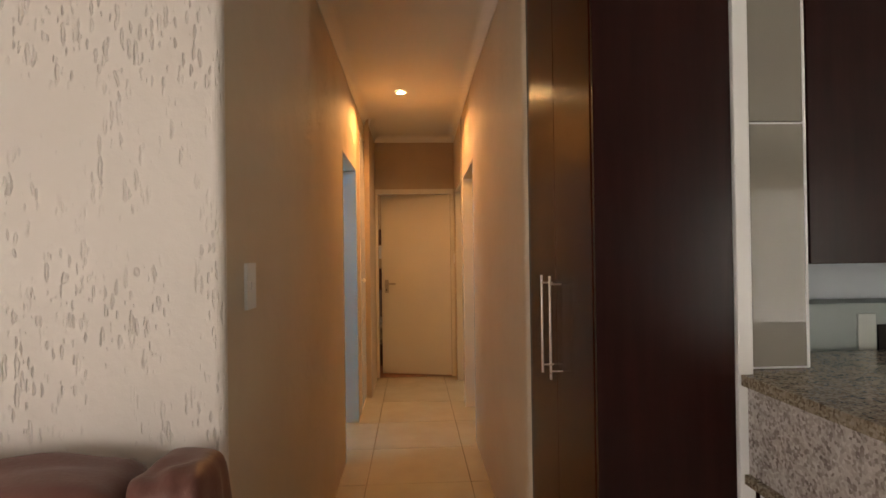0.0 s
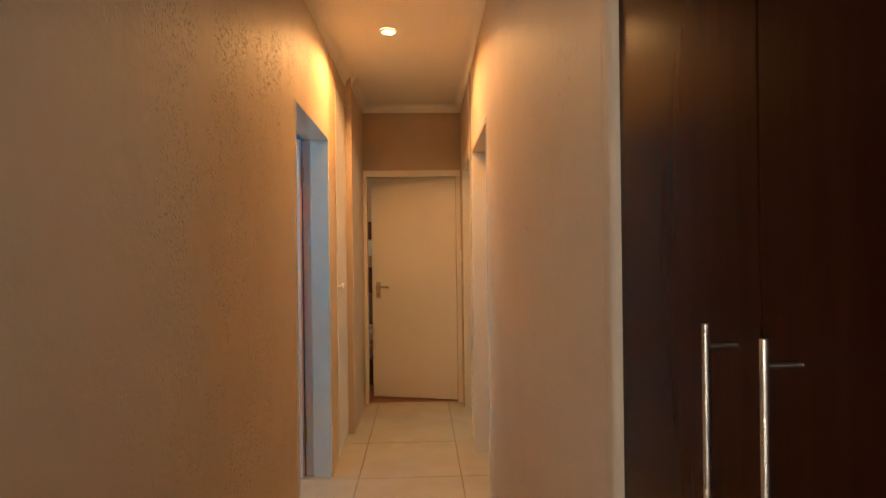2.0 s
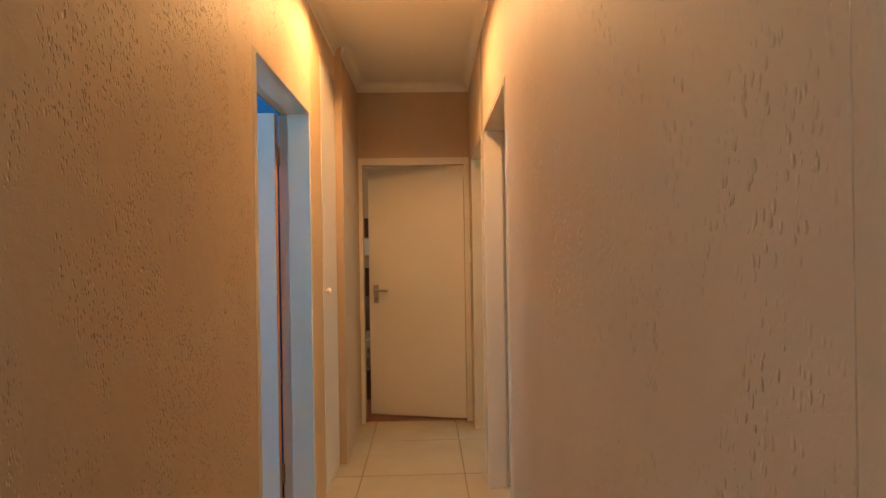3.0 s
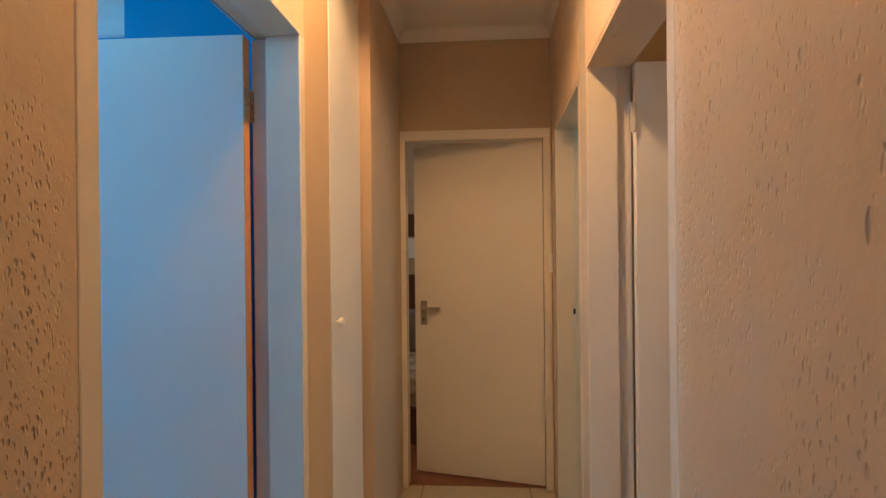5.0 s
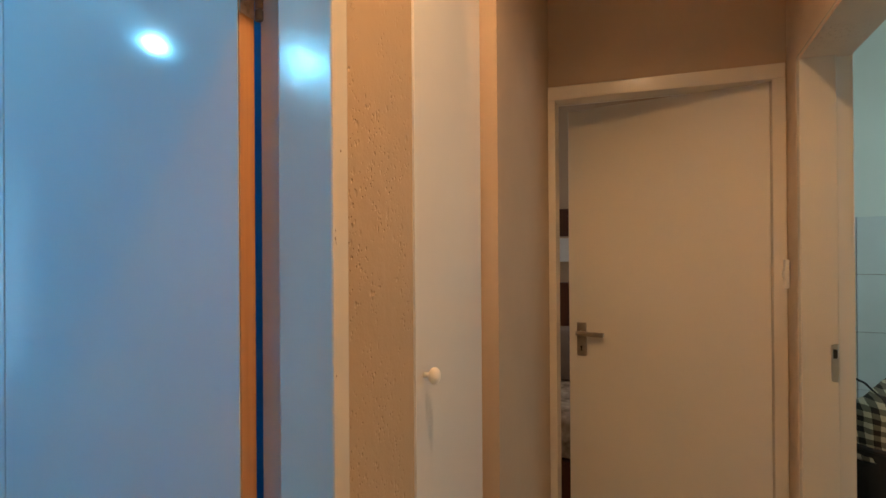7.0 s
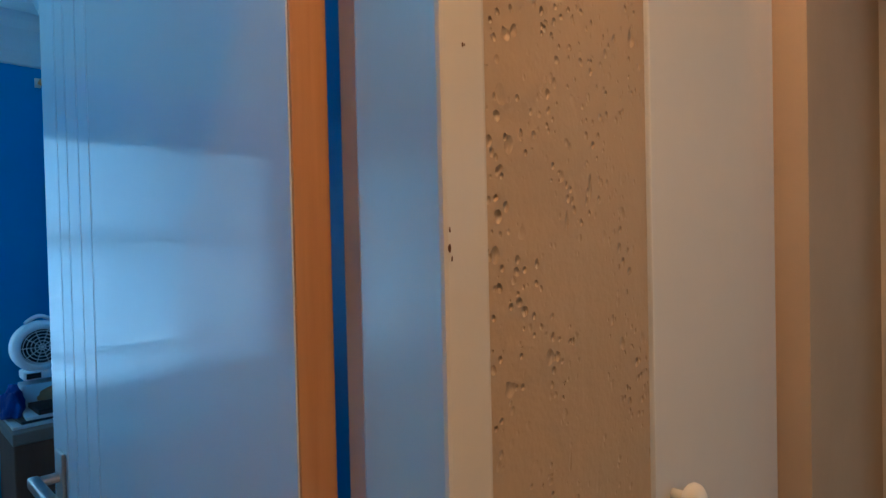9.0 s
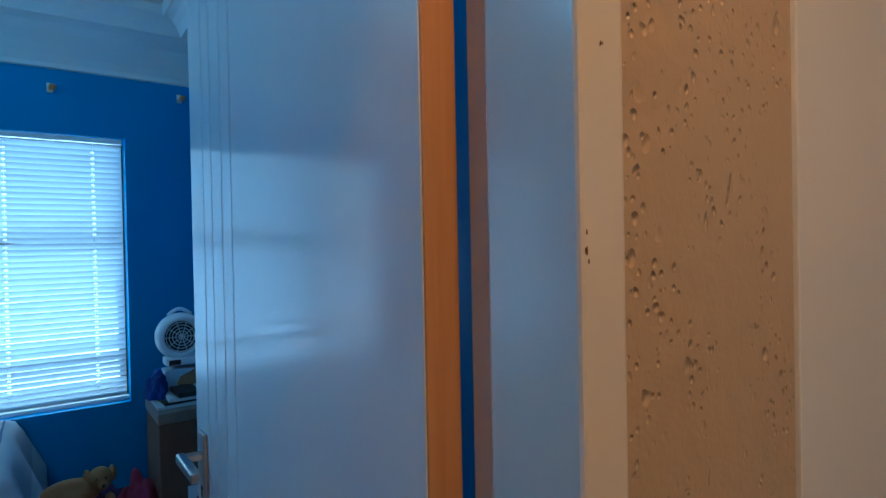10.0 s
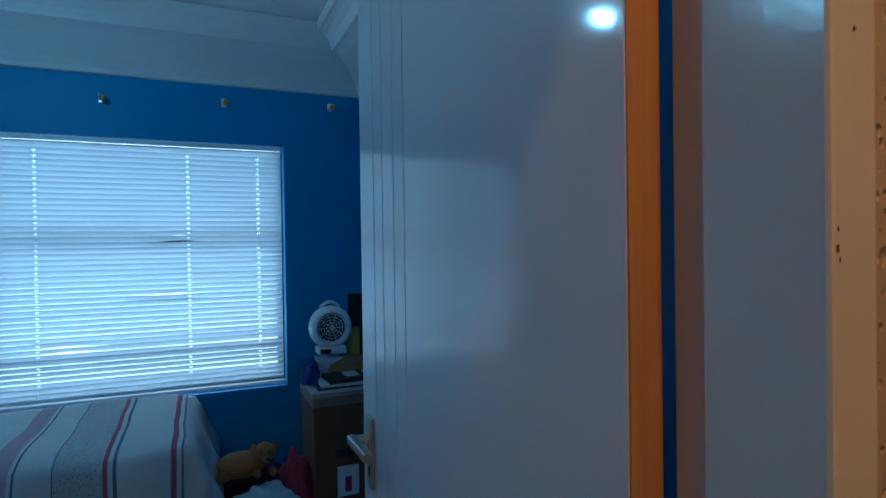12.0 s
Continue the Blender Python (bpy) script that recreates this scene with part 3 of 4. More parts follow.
def switch_plate(name, lo, hi, out_axis, sign, label, rockers=2):
    lo, hi = Vector(lo), Vector(hi)
    c = (lo + hi) / 2
    t = thing(name, c, label, "light switch")
    part("plate", box(lo, hi, 0.0025), M_WHITE, t)
    h = hi.z - lo.z
    u = 1 - out_axis
    for k in range(rockers):
        z = lo.z + h * (k + 1) / (rockers + 1)
        a, b = Vector(c), Vector(c)
        a[u] -= 0.013
        b[u] += 0.013
        face = hi[out_axis] if sign > 0 else lo[out_axis]
        a[out_axis], b[out_axis] = sorted((face - sign * 0.001, face + sign * 0.004))
        a.z, b.z = z - 0.012, z + 0.012
        part("rocker", box(a, b, 0.0015), M_WHITE, t)
    return t


switch_plate("light_switch", (0.0, 2.606, 1.215), (0.010, 2.692, 1.342), 0, 1, "cream light switch plate on the hall wall", 1)
switch_plate("light_switch", (0.905, 7.30, 1.255), (0.9195, 7.337, 1.36), 0, -1, "narrow ivory switch plate beside the end door", 1)

# ---- kitchen bar ----
def bar_counter():
    t = thing("bar_counter", (1.55, 1.4, 0), "granite topped breakfast bar clad in speckled granite", "counter")
    bm = box((1.268, 0.2, 1.020), (1.97, 2.434, 1.048), 0.003)
    add_box(bm, (1.31, 2.43, 1.020), (1.97, 2.72, 1.048), 0.002)
    part("worktop", bm, M_GRANITE, t)
    part("cladding", box((1.284, 0.22, 0.80), (1.82, 2.433, 1.0195), 0.002), M_GRANITE_PALE, t)
    part("lower_slab", box((1.272, 0.2, 0.775), (1.85, 2.434, 0.7995), 0.003), M_GRANITE, t)
    part("base", box((1.312, 0.24, 0.0), (1.80, 2.433, 0.7745)), M_WHITE, t)
    return t


bar_counter()


def kitchen_wall_tiles():
    w = setting("wall_kitchen_tiled", box((1.3045, 2.482, 1.050), (1.478, 2.69, 2.66)), M_WHITE, "short tiled wall beside the kitchen")
    for z0, z1 in ((1.058, 1.683), (1.690, 2.30), (2.307, 2.655)):
        part("tile", box((1.3055, 2.470, z0), (1.467, 2.4815, z1), 0.001, 1), M_GREYTILE, w, "large glossy grey beige wall tile")
    part("edge_trim", box((1.4675, 2.469, 1.053), (1.4745, 2.4815, 2.655), 0.001), M_WHITE, w, "white plastic tile trim")


kitchen_wall_tiles()


def upper_cabinet():
    t = thing("wall_cabinet", (1.9, 2.5, 1.32), "dark brown veneered kitchen wall cabinet over the bar", "cabinet")
    part("body", box((1.480, 2.49, 1.322), (2.66, 2.80, 2.60), 0.001), M_DARK_PANEL, t)
    for a, b in ((1.481, 2.058), (2.062, 2.659)):
        part("door", box((a, 2.470, 1.320), (b, 2.489, 2.60), 0.0015), M_DARK_PANEL, t)
    return t


upper_cabinet()

# ---- sofa ----
M_SOFA = mottled("brown_soft_leather", (0.14, 0.055, 0.045), (0.185, 0.076, 0.062), 7, 0.42, bump_d=0.0012, bump_scale=110)


def cushion(lo, hi, puff, n=14, seed=1):
    """A stuffed block: a rounded box whose faces swell and whose seams sink."""
    bm = bmesh.new()
    lo, hi = Vector(lo), Vector(hi)
    bmesh.ops.create_cube(bm, size=2)
    bmesh.ops.subdivide_edges(bm, edges=bm.edges, cuts=n - 1, use_grid_fill=True)
    c, h = (lo + hi) / 2, (hi - lo) / 2
    for v in bm.verts:
        p = v.co.copy()
        q = p.copy()
        r = (abs(q.x) ** 7 + abs(q.y) ** 7 + abs(q.z) ** 7) ** (1 / 7)
        q = q / r * max(abs(p.x), abs(p.y), abs(p.z))
        sw = (1 - q.x ** 2) * (1 - q.y ** 2) + (1 - q.y ** 2) * (1 - q.z ** 2) + (1 - q.x ** 2) * (1 - q.z ** 2)
        wv = noise.noise(Vector((q.x * 2 + seed, q.y * 2, q.z * 2))) * 0.012
        v.co = Vector([c[k] + q[k] * (h[k] + puff * sw * 0.33 + wv) for k in range(3)])
    return bm


def sofa():
    t = thing("sofa", (-1.0, 1.95, 0), "brown leather sofa with plump back cushions against the cream wall", "sofa")
    part("seat_base", cushion((-1.95, 1.50, 0.013), (0.06, 2.36, 0.42), 0.02), M_SOFA, t, smooth=True)
    for k, (a, b) in enumerate(((-1.95, -1.33), (-1.325, -0.70), (-0.695, -0.112), (-0.106, 0.046))):
        top = 0.93 if k < 3 else 0.936
        part("back_cushion", cushion((a, 2.12 if k < 3 else 2.14, 0.40), (b, 2.37, top), 0.03 if k < 3 else 0.018, seed=k * 3.1), M_SOFA, t, smooth=True)
    part("armrest", cushion((-2.12, 1.50, 0.016), (-1.955, 2.36, 0.66), 0.03, seed=9), M_SOFA, t, smooth=True)
    return t


sofa()


# ---- bedroom window and blind ----
M_ALU = mottled("bronze_window_frame", (0.05, 0.045, 0.04), (0.08, 0.07, 0.06), 10, 0.35, 0.6)


def glass_mat():
    m = mat_base("clear_window_glass", (1, 1, 1), 0.0)
    bsdf(m).inputs["Transmission Weight"].default_value = 1.0
    bsdf(m).inputs["IOR"].default_value = 1.45
    return m


M_GLASS = glass_mat()


def slat_mat():
    m = bpy.data.materials.new("white_thin_blind_slat")
    m.use_nodes = True
    nt = m.node_tree
    out = nt.nodes["Material Output"]
    b = nt.nodes["Principled BSDF"]
    b.inputs["Base Color"].default_value = (0.74, 0.78, 0.80, 1)
    b.inputs["Roughness"].default_value = 0.32
    tr = nt.nodes.new("ShaderNodeBsdfTranslucent")
    tr.inputs[0].default_value = (0.66, 0.73, 0.76, 1)
    mix = nt.nodes.new("ShaderNodeMixShader")
    mix.inputs[0].default_value = 0.22
    nt.links.new(b.outputs[0], mix.inputs[1])
    nt.links.new(tr.outputs[0], mix.inputs[2])
    nt.links.new(mix.outputs[0], out.inputs[0])
    return m


M_SLAT = slat_mat()


def window_x(name, x0, x1, y0, y1, z0, z1, bars_y, bars_z, label):
    w = setting(name, box((x0, y0, z0), (x1, y1, z0 + 0.018), 0.002), M_WHITE, label)
    ORIGIN[w] = Vector((0, 0, 0))
    zb = z0 + 0.019
    t = 0.035
    for lo, hi in (((y0, zb), (y0 + t, z1)), ((y1 - t, zb), (y1, z1)), ((y0 + t, zb), (y1 - t, zb + 0.02)), ((y0 + t, z1 - t), (y1 - t, z1))):
        part("window_frame", box((x0 + 0.02, lo[0], lo[1]), (x0 + 0.06, hi[0], hi[1]), 0.002), M_ALU, w)
    for y in bars_y:
        part("mullion", box((x0 + 0.021, y - 0.016, zb + t), (x0 + 0.059, y + 0.016, z1 - t)), M_ALU, w)
    for z in bars_z:
        part("transom", box((x0 + 0.022, y0 + t, z - 0.016), (x0 + 0.058, y1 - t, z + 0.016)), M_ALU, w)
    g = part("pane", box((x0 + 0.037, y0 + t, zb + 0.02), (x0 + 0.041, y1 - t, z1 - t)), M_GLASS, w)
    g.visible_shadow = False
    return w


window_x("window_1", -3.05, -2.955, 4.03, 5.78, 0.68, 1.965, (4.47,), (1.46, 0.89), "bronze framed bedroom window behind a closed blind")


def venetian_blind(x, y0, y1, z0, z1, cords, tilt, label):
    """Slats along y, each on the same mesh, with small cord holes."""
    t = thing("venetian_blind", (x, (y0 + y1) / 2, z1), label, "blind")
    part("headrail", box((x - 0.02, y0, z1 - 0.028), (x + 0.012, y1, z1 - 0.004), 0.003), M_WHITE, t)
    part("bottom_rail", box((x - 0.012, y0 + 0.004, z0), (x + 0.010, y1 - 0.004, z0 + 0.016), 0.004), M_SLAT, t)
    n = 46
    pitch = (z1 - 0.050 - z0 - 0.026) / (n - 1)
    bm = bmesh.new()
    w = 0.0148
    arc = [(-w, 0.0), (-w * 0.6, 0.0016), (-0.0025, 0.0024), (0.0025, 0.0024), (w * 0.6, 0.0016), (w, 0.0)]
    cuts = sorted([y0 + 0.003, y1 - 0.003] + [c - 0.006 for c in cords] + [c + 0.006 for c in cords])
    rows = [[bm.verts.new((a, y - (y0 + y1) / 2, b)) for a, b in arc] for y in cuts]
    for k, (r0, r1) in enumerate(zip(rows, rows[1:])):
        for i in range(5):
            if i == 2 and k % 2 == 1:
                continue
            bm.faces.new((r0[i], r0[i + 1], r1[i + 1], r1[i]))
    mesh = None
    rng = random.Random(4)
    for k in range(n):
        z = z0 + 0.026 + k * pitch
        if mesh is None:
            me = bpy.data.meshes.new("slat")
            bm.to_mesh(me)
            bm.free()
            me.materials.append(M_SLAT)
            mesh = me
            mid = (y0 + y1) / 2
            kinked = {}
            for key, at, drop, wide in (("a", 5.27, 0.010, 0.07), ("b", 5.20, -0.006, 0.12), ("c", 4.78, 0.009, 0.10)):
                bent = me.copy()
                ends = bmesh.new()
                ends.from_mesh(bent)
                long = [e for e in ends.edges if abs(e.verts[0].co.y - e.verts[1].co.y) > 0.2]
                bmesh.ops.subdivide_edges(ends, edges=long, cuts=14, use_grid_fill=True)
                for v in ends.verts:
                    g = math.exp(-((v.co.y + mid - at) / wide) ** 2)
                    v.co.x += drop * g * 0.8
                    v.co.z -= 0.55 * drop * g * v.co.x / 0.0148 + 0.003 * g
                ends.to_mesh(bent)
                ends.free()
                kinked[key] = bent
        ob = new("slat", kinked[{29: "a", 28: "a", 27: "b", 9: "c", 8: "c", 17: "b"}[k]] if k in (29, 28, 27, 9, 8, 17) else mesh)
        ob.parent = t
        bend = 1.0 if k not in (8, 9, 28, 29) else 1.10
        ob.location = (0, 0, z - z1)
        ob.rotation_euler = (radians(rng.uniform(-0.06, 0.06)) + (radians(0.22) if k in (8, 28) else 0), radians(tilt * bend + rng.uniform(-2.5, 2.5)), 0)
    for c in cords:
        bm = bmesh.new()
        for dx in (-0.0135, 0.0135):
            add_cyl(bm, (x + dx * 0.35, c, z0 + 0.01), (x + dx * 0.35, c, z1 - 0.02), 0.0009, 6)
        part("ladder_cord", bm, M_WHITE, t)
    return t


venetian_blind(-2.918, 4.045, 5.768, 0.716, 1.962, (4.17, 4.663, 5.308, 5.646), -62, "closed white venetian blind with thin slats, daylight behind it")


def curtain_bracket(y, z):
    t = thing("curtain_bracket", (-2.9, y, z), "small steel curtain rail bracket on the blue wall", "bracket", "curtain brackets")
    part("plate", box((-2.8995, y - 0.012, z - 0.022), (-2.895, y + 0.012, z + 0.022), 0.001), M_CHROME, t)
    part("arm", cyl((-2.895, y, z), (-2.86, y + 0.008, z - 0.004), 0.006, 12), M_CHROME, t)
    part("cup", cyl((-2.862, y + 0.004, z - 0.014), (-2.850, y + 0.012, z + 0.006), 0.012, 14), M_PINE, t, "dull copper coloured cup")


for _y, _z in ((4.94, 2.142), (5.485, 2.168), (6.03, 2.188)):
    curtain_bracket(_y, _z)


def ceiling_lamp():
    t = thing("ceiling_lamp", (-1.56, 4.48, 2.385), "short white pendant ceiling lamp with a round bulb, lit cool white", "ceiling light")
    part("base", cyl((-1.56, 4.48, 2.475), (-1.56, 4.48, 2.5445), 0.05, 28, 0.045), M_WHITE, t, smooth=False)
    m = mat_base("lit_opal_glass", (1, 1, 1), 0.3)
    bsdf(m).inputs["Emission Color"].default_value = (0.75, 0.92, 1.0, 1)
    bsdf(m).inputs["Emission Strength"].default_value = 6
    bm = bmesh.new()
    bmesh.ops.create_uvsphere(bm, u_segments=20, v_segments=12, radius=0.034, matrix=Matrix.Translation((-1.56, 4.48, 2.385)))
    part("bulb", bm, m, t, "round opal bulb", smooth=True)
    part("lamp_holder", cyl((-1.56, 4.48, 2.415), (-1.56, 4.48, 2.4745), 0.016, 20), M_WHITE, t)


ceiling_lamp()

# ---- bed ----
def cover_mat():
    m = mat_base("striped_cotton_bedcover", (0.7, 0.7, 0.7), 0.85)
    v = coords(m)
    warp = nd(m, "ShaderNodeTexNoise", Scale=5.0)
    lk(m, v, warp.inputs["Vector"])
    sep = nd(m, "ShaderNodeSeparateXYZ")
    lk(m, v, sep.inputs[0])
    y = math_out(m, "MULTIPLY_ADD", warp.outputs[0], 0.02, sep.outputs[1])
    u = math_out(m, "FRACT", math_out(m, "MULTIPLY", math_out(m, "SUBTRACT", y, 4.31), 1.0))
    white, grey, red, navy, pink = (0.60, 0.60, 0.58), (0.47, 0.46, 0.46), (0.34, 0.08, 0.11), (0.13, 0.13, 0.20), (0.44, 0.30, 0.36)
    stops = [(0.0, grey), (0.08, white), (0.20, white), (0.385, pink), (0.45, white), (0.463, navy), (0.470, white), (0.575, navy), (0.582, grey), (0.730, red), (0.745, white), (0.760, navy), (0.770, white), (0.945, red), (0.962, white), (0.978, navy), (0.986, grey)]
    c = ramp(m, u, stops)
    r = c.node
    r.color_ramp.interpolation = "CONSTANT"
    dots = nd(m, "ShaderNodeTexVoronoi", Scale=85.0)
    lk(m, v, dots.inputs["Vector"])
    dark = ramp(m, dots.outputs["Distance"], [(0.22, (0.62, 0.60, 0.62)), (0.32, (1, 1, 1))])
    mx = nd(m, "ShaderNodeMix", data_type="RGBA", blend_type="MULTIPLY")
    zone = math_out(m, "MULTIPLY", math_out(m, "GREATER_THAN", u, 0.582), math_out(m, "LESS_THAN", u, 0.730))
    lk(m, zone, mx.inputs[0])
    lk(m, c, mx.inputs[6])
    lk(m, dark, mx.inputs[7])
    lk(m, mx.outputs[2], bsdf(m).inputs["Base Color"])
    n1 = bump(m, noise_out(m, v, 9, 4), 0.012, 0.7)
    lk(m, bump(m, noise_out(m, v, 420, 2), 0.0006, 1.0, n1), bsdf(m).inputs["Normal"])
    return m


def drape(lo, hi, top, seed, n=46, fall=0.05):
    """A cover over a block: flat on top, hanging with soft folds down the near side and the foot."""
    bm = bmesh.new()
    (x0, y0), (x1, y1) = lo, hi
    zb = 0.12
    hang = top - zb
    lx, ly = (x1 - x0) + hang, (y1 - y0) + hang
    nx, ny = int(lx / 0.03), int(ly / 0.03)
    grid = []
    for i in range(nx + 1):
        row = []
        for j in range(ny + 1):
            s, u = lx * i / nx, ly * j / ny
            dx, dy = max(0, s - (x1 - x0)), max(0, u - (y1 - y0))
            r = 0.045
            down = math.hypot(dx, dy) if dx and dy else dx + dy
            x = x0 + min(s, x1 - x0) + (fall * min(1, dx / 0.25) * (1 + 0.5 * math.sin(u * 17 + seed)) if dx else 0)
            y = y0 + min(u, y1 - y0) + (fall * 1.6 * min(1, dy / 0.25) * (1 + 0.4 * math.sin(s * 15 + seed)) if dy else 0)
            z = top - min(hang, down)
            edge = min((x1 - x0) - s, (y1 - y0) - u)
            if -r < edge < 0.09:
                z -= 0.022 * (1 - abs(edge) / 0.09)
            z += 0.012 * noise.noise(Vector((s * 4 + seed, u * 4, 0)))
            x += 0.012 * noise.noise(Vector((s * 6, u * 6 + seed, 3)))
            row.append(bm.verts.new((x, y, z)))
        grid.append(row)
    for a, b in zip(grid, grid[1:]):
        for j in range(ny):
            bm.faces.new((a[j], a[j + 1], b[j + 1], b[j]))
    return bm


def bed():
    t = thing("bed", (-2.45, 4.4, 0), "low single bed below the window, made up", "bed")
    part("base", box((-2.87, 3.60, 0.0), (-2.12, 5.28, 0.36), 0.01), mottled("dark_bed_base", (0.03, 0.03, 0.04), (0.05, 0.05, 0.06), 9, 0.8), t)
    part("mattress", cushion((-2.88, 3.58, 0.365), (-2.10, 5.30, 0.645), 0.01), mottled("white_mattress", (0.6, 0.6, 0.6), (0.68, 0.68, 0.68), 9, 0.8), t, smooth=True)
    c = thing("bedcover", (-2.4, 4.6, 0.66), "white cotton cover with red and navy stripes, hanging over the bed", "bedcover")
    ob = part("cloth", drape((-2.888, 3.58), (-2.08, 5.325), 0.70, 1.7), cover_mat(), c, smooth=True)
    sol = ob.modifiers.new("thickness", "SOLIDIFY")
    sol.thickness = 0.006


bed()

# ---- corner of the blue room ----
M_CARD = wood("brown_cardboard", (0.115, 0.053, 0.028), (0.155, 0.074, 0.038), 0.85, (20, 20, 3), bump_d=0.0004)


def cloth_heap(name, at, radii, material, label, category, seed, part_name="cloth", crease=0.3):
    t = thing(name, (at[0], at[1], at[2]), label, category)
    bm = bmesh.new()
    bmesh.ops.create_icosphere(bm, subdivisions=5, radius=1.0)
    for v in bm.verts:
        p = v.co.copy()
        k = 1 + crease * noise.noise(p * 1.7 + Vector((seed, 0, 0))) + crease * 0.4 * noise.noise(p * 4.5 + Vector((0, seed, 0)))
        z = p.z * k
        if z < 0:
            z = 0
        v.co = Vector((at[0] + p.x * radii[0] * k, at[1] + p.y * radii[1] * k, at[2] + z * radii[2]))
    bmesh.ops.remove_doubles(bm, verts=bm.verts, dist=0.0005)
    part(part_name, bm, material, t, smooth=True)
    return t


M_PURPLE = mottled("dark_purple_fleece", (0.035, 0.012, 0.05), (0.06, 0.02, 0.07), 8, 0.95, bump_d=0.003, bump_scale=60)
M_REDCLOTH = mottled("red_pink_fleece", (0.26, 0.02, 0.05), (0.34, 0.04, 0.08), 8, 0.95, bump_d=0.003, bump_scale=60)
M_PALECLOTH = mottled("pale_blue_fleece", (0.42, 0.50, 0.56), (0.52, 0.60, 0.66), 8, 0.95, bump_d=0.003, bump_scale=60)
M_GINGER = mottled("ginger_plush", (0.26, 0.11, 0.035), (0.34, 0.155, 0.05), 12, 0.95, bump_d=0.003, bump_scale=90)

cloth_heap("beanbag", (-2.62, 5.58, 0.0), (0.22, 0.22, 0.46), M_PURPLE, "dark purple beanbag slumped on the floor by the bed", "beanbag", 2.2, "cover")
cloth_heap("blanket", (-2.31, 5.57, 0.22), (0.12, 0.17, 0.17), M_PALECLOTH, "crumpled pale blue fleece blanket on the beanbag", "blanket", 5.1)
cloth_heap("blanket", (-2.45, 5.745, 0.20), (0.10, 0.085, 0.26), M_REDCLOTH, "crumpled red fleece blanket on the beanbag", "blanket", 7.4)


def plush_dog(x, y, z):
    """One plain mesh: a lying body, raised head, muzzle, ears and paws."""
    t = thing("plush_dog", (x, y, z), "ginger plush toy dog lying on the pale blue blanket", "soft toy")
    bm = bmesh.new()
    for (dx, dy, dz), (rx, ry, rz) in (
        ((0, -0.045, 0.05), (0.065, 0.105, 0.058)), ((0.01, 0.055, 0.092), (0.05, 0.045, 0.046)),
        ((0.055, 0.062, 0.078), (0.028, 0.020, 0.018)), ((0, 0.012, 0.100), (0.022, 0.014, 0.034)),
        ((0, 0.100, 0.100), (0.022, 0.014, 0.034)), ((0.06, 0.02, 0.022), (0.04, 0.018, 0.018)),
        ((0.06, 0.085, 0.022), (0.04, 0.018, 0.018)), ((0.04, -0.12, 0.025), (0.045, 0.03, 0.024)),
    ):
        bmesh.ops.create_uvsphere(bm, u_segments=24, v_segments=14, radius=1.0, matrix=Matrix.Translation((x + dx, y + dy, z + dz)) @ Matrix.Diagonal((rx, ry, rz, 1)))
    for v in bm.verts:
        v.co += 0.003 * noise.noise_vector(v.co * 40)
    n0 = len(bm.faces)
    for (dx, dy, dz), k in (((0.083, 0.062, 0.084), 0.007), ((0.054, 0.040, 0.104), 0.0045), ((0.054, 0.072, 0.104), 0.0045)):
        bmesh.ops.create_uvsphere(bm, u_segments=12, v_segments=8, radius=k, matrix=Matrix.Translation((x + dx, y + dy, z + dz)))
    bm.faces.ensure_lookup_table()
    for f in bm.faces[n0:]:
        f.material_index = 1
    ob = part("body", bm, M_GINGER, t, smooth=True)
    ob.data.materials.append(M_BLACK)


plush_dog(-2.42, 5.55, 0.415)


def big_box():
    t = thing("cardboard_box", (-2.55, 5.99, 0), "tall brown cardboard box standing in the room corner", "box")
    part("carton", box((-2.68, 5.815, 0.0), (-2.35, 6.19, 0.725), 0.006), M_CARD, t)
    part("tape", box((-2.684, 5.811, 0.690), (-2.346, 6.194, 0.7375), 0.006), mottled("pale_packing_tape", (0.19, 0.14, 0.10), (0.24, 0.18, 0.13), 9, 0.4), t, "pale brown tape round the top")
    part("hand_hole", box((-2.3495, 5.91, 0.45), (-2.347, 6.00, 0.49), 0.001), M_BLACK, t)
    part("label", box((-2.3495, 5.92, 0.27), (-2.347, 6.02, 0.41), 0.001), M_WHITE, t, "white shipping label")
    part("label_mark", box((-2.3469, 5.955, 0.29), (-2.346, 5.985, 0.36), 0.0003), M_REDCLOTH, t, "red mark")
    return t


big_box()


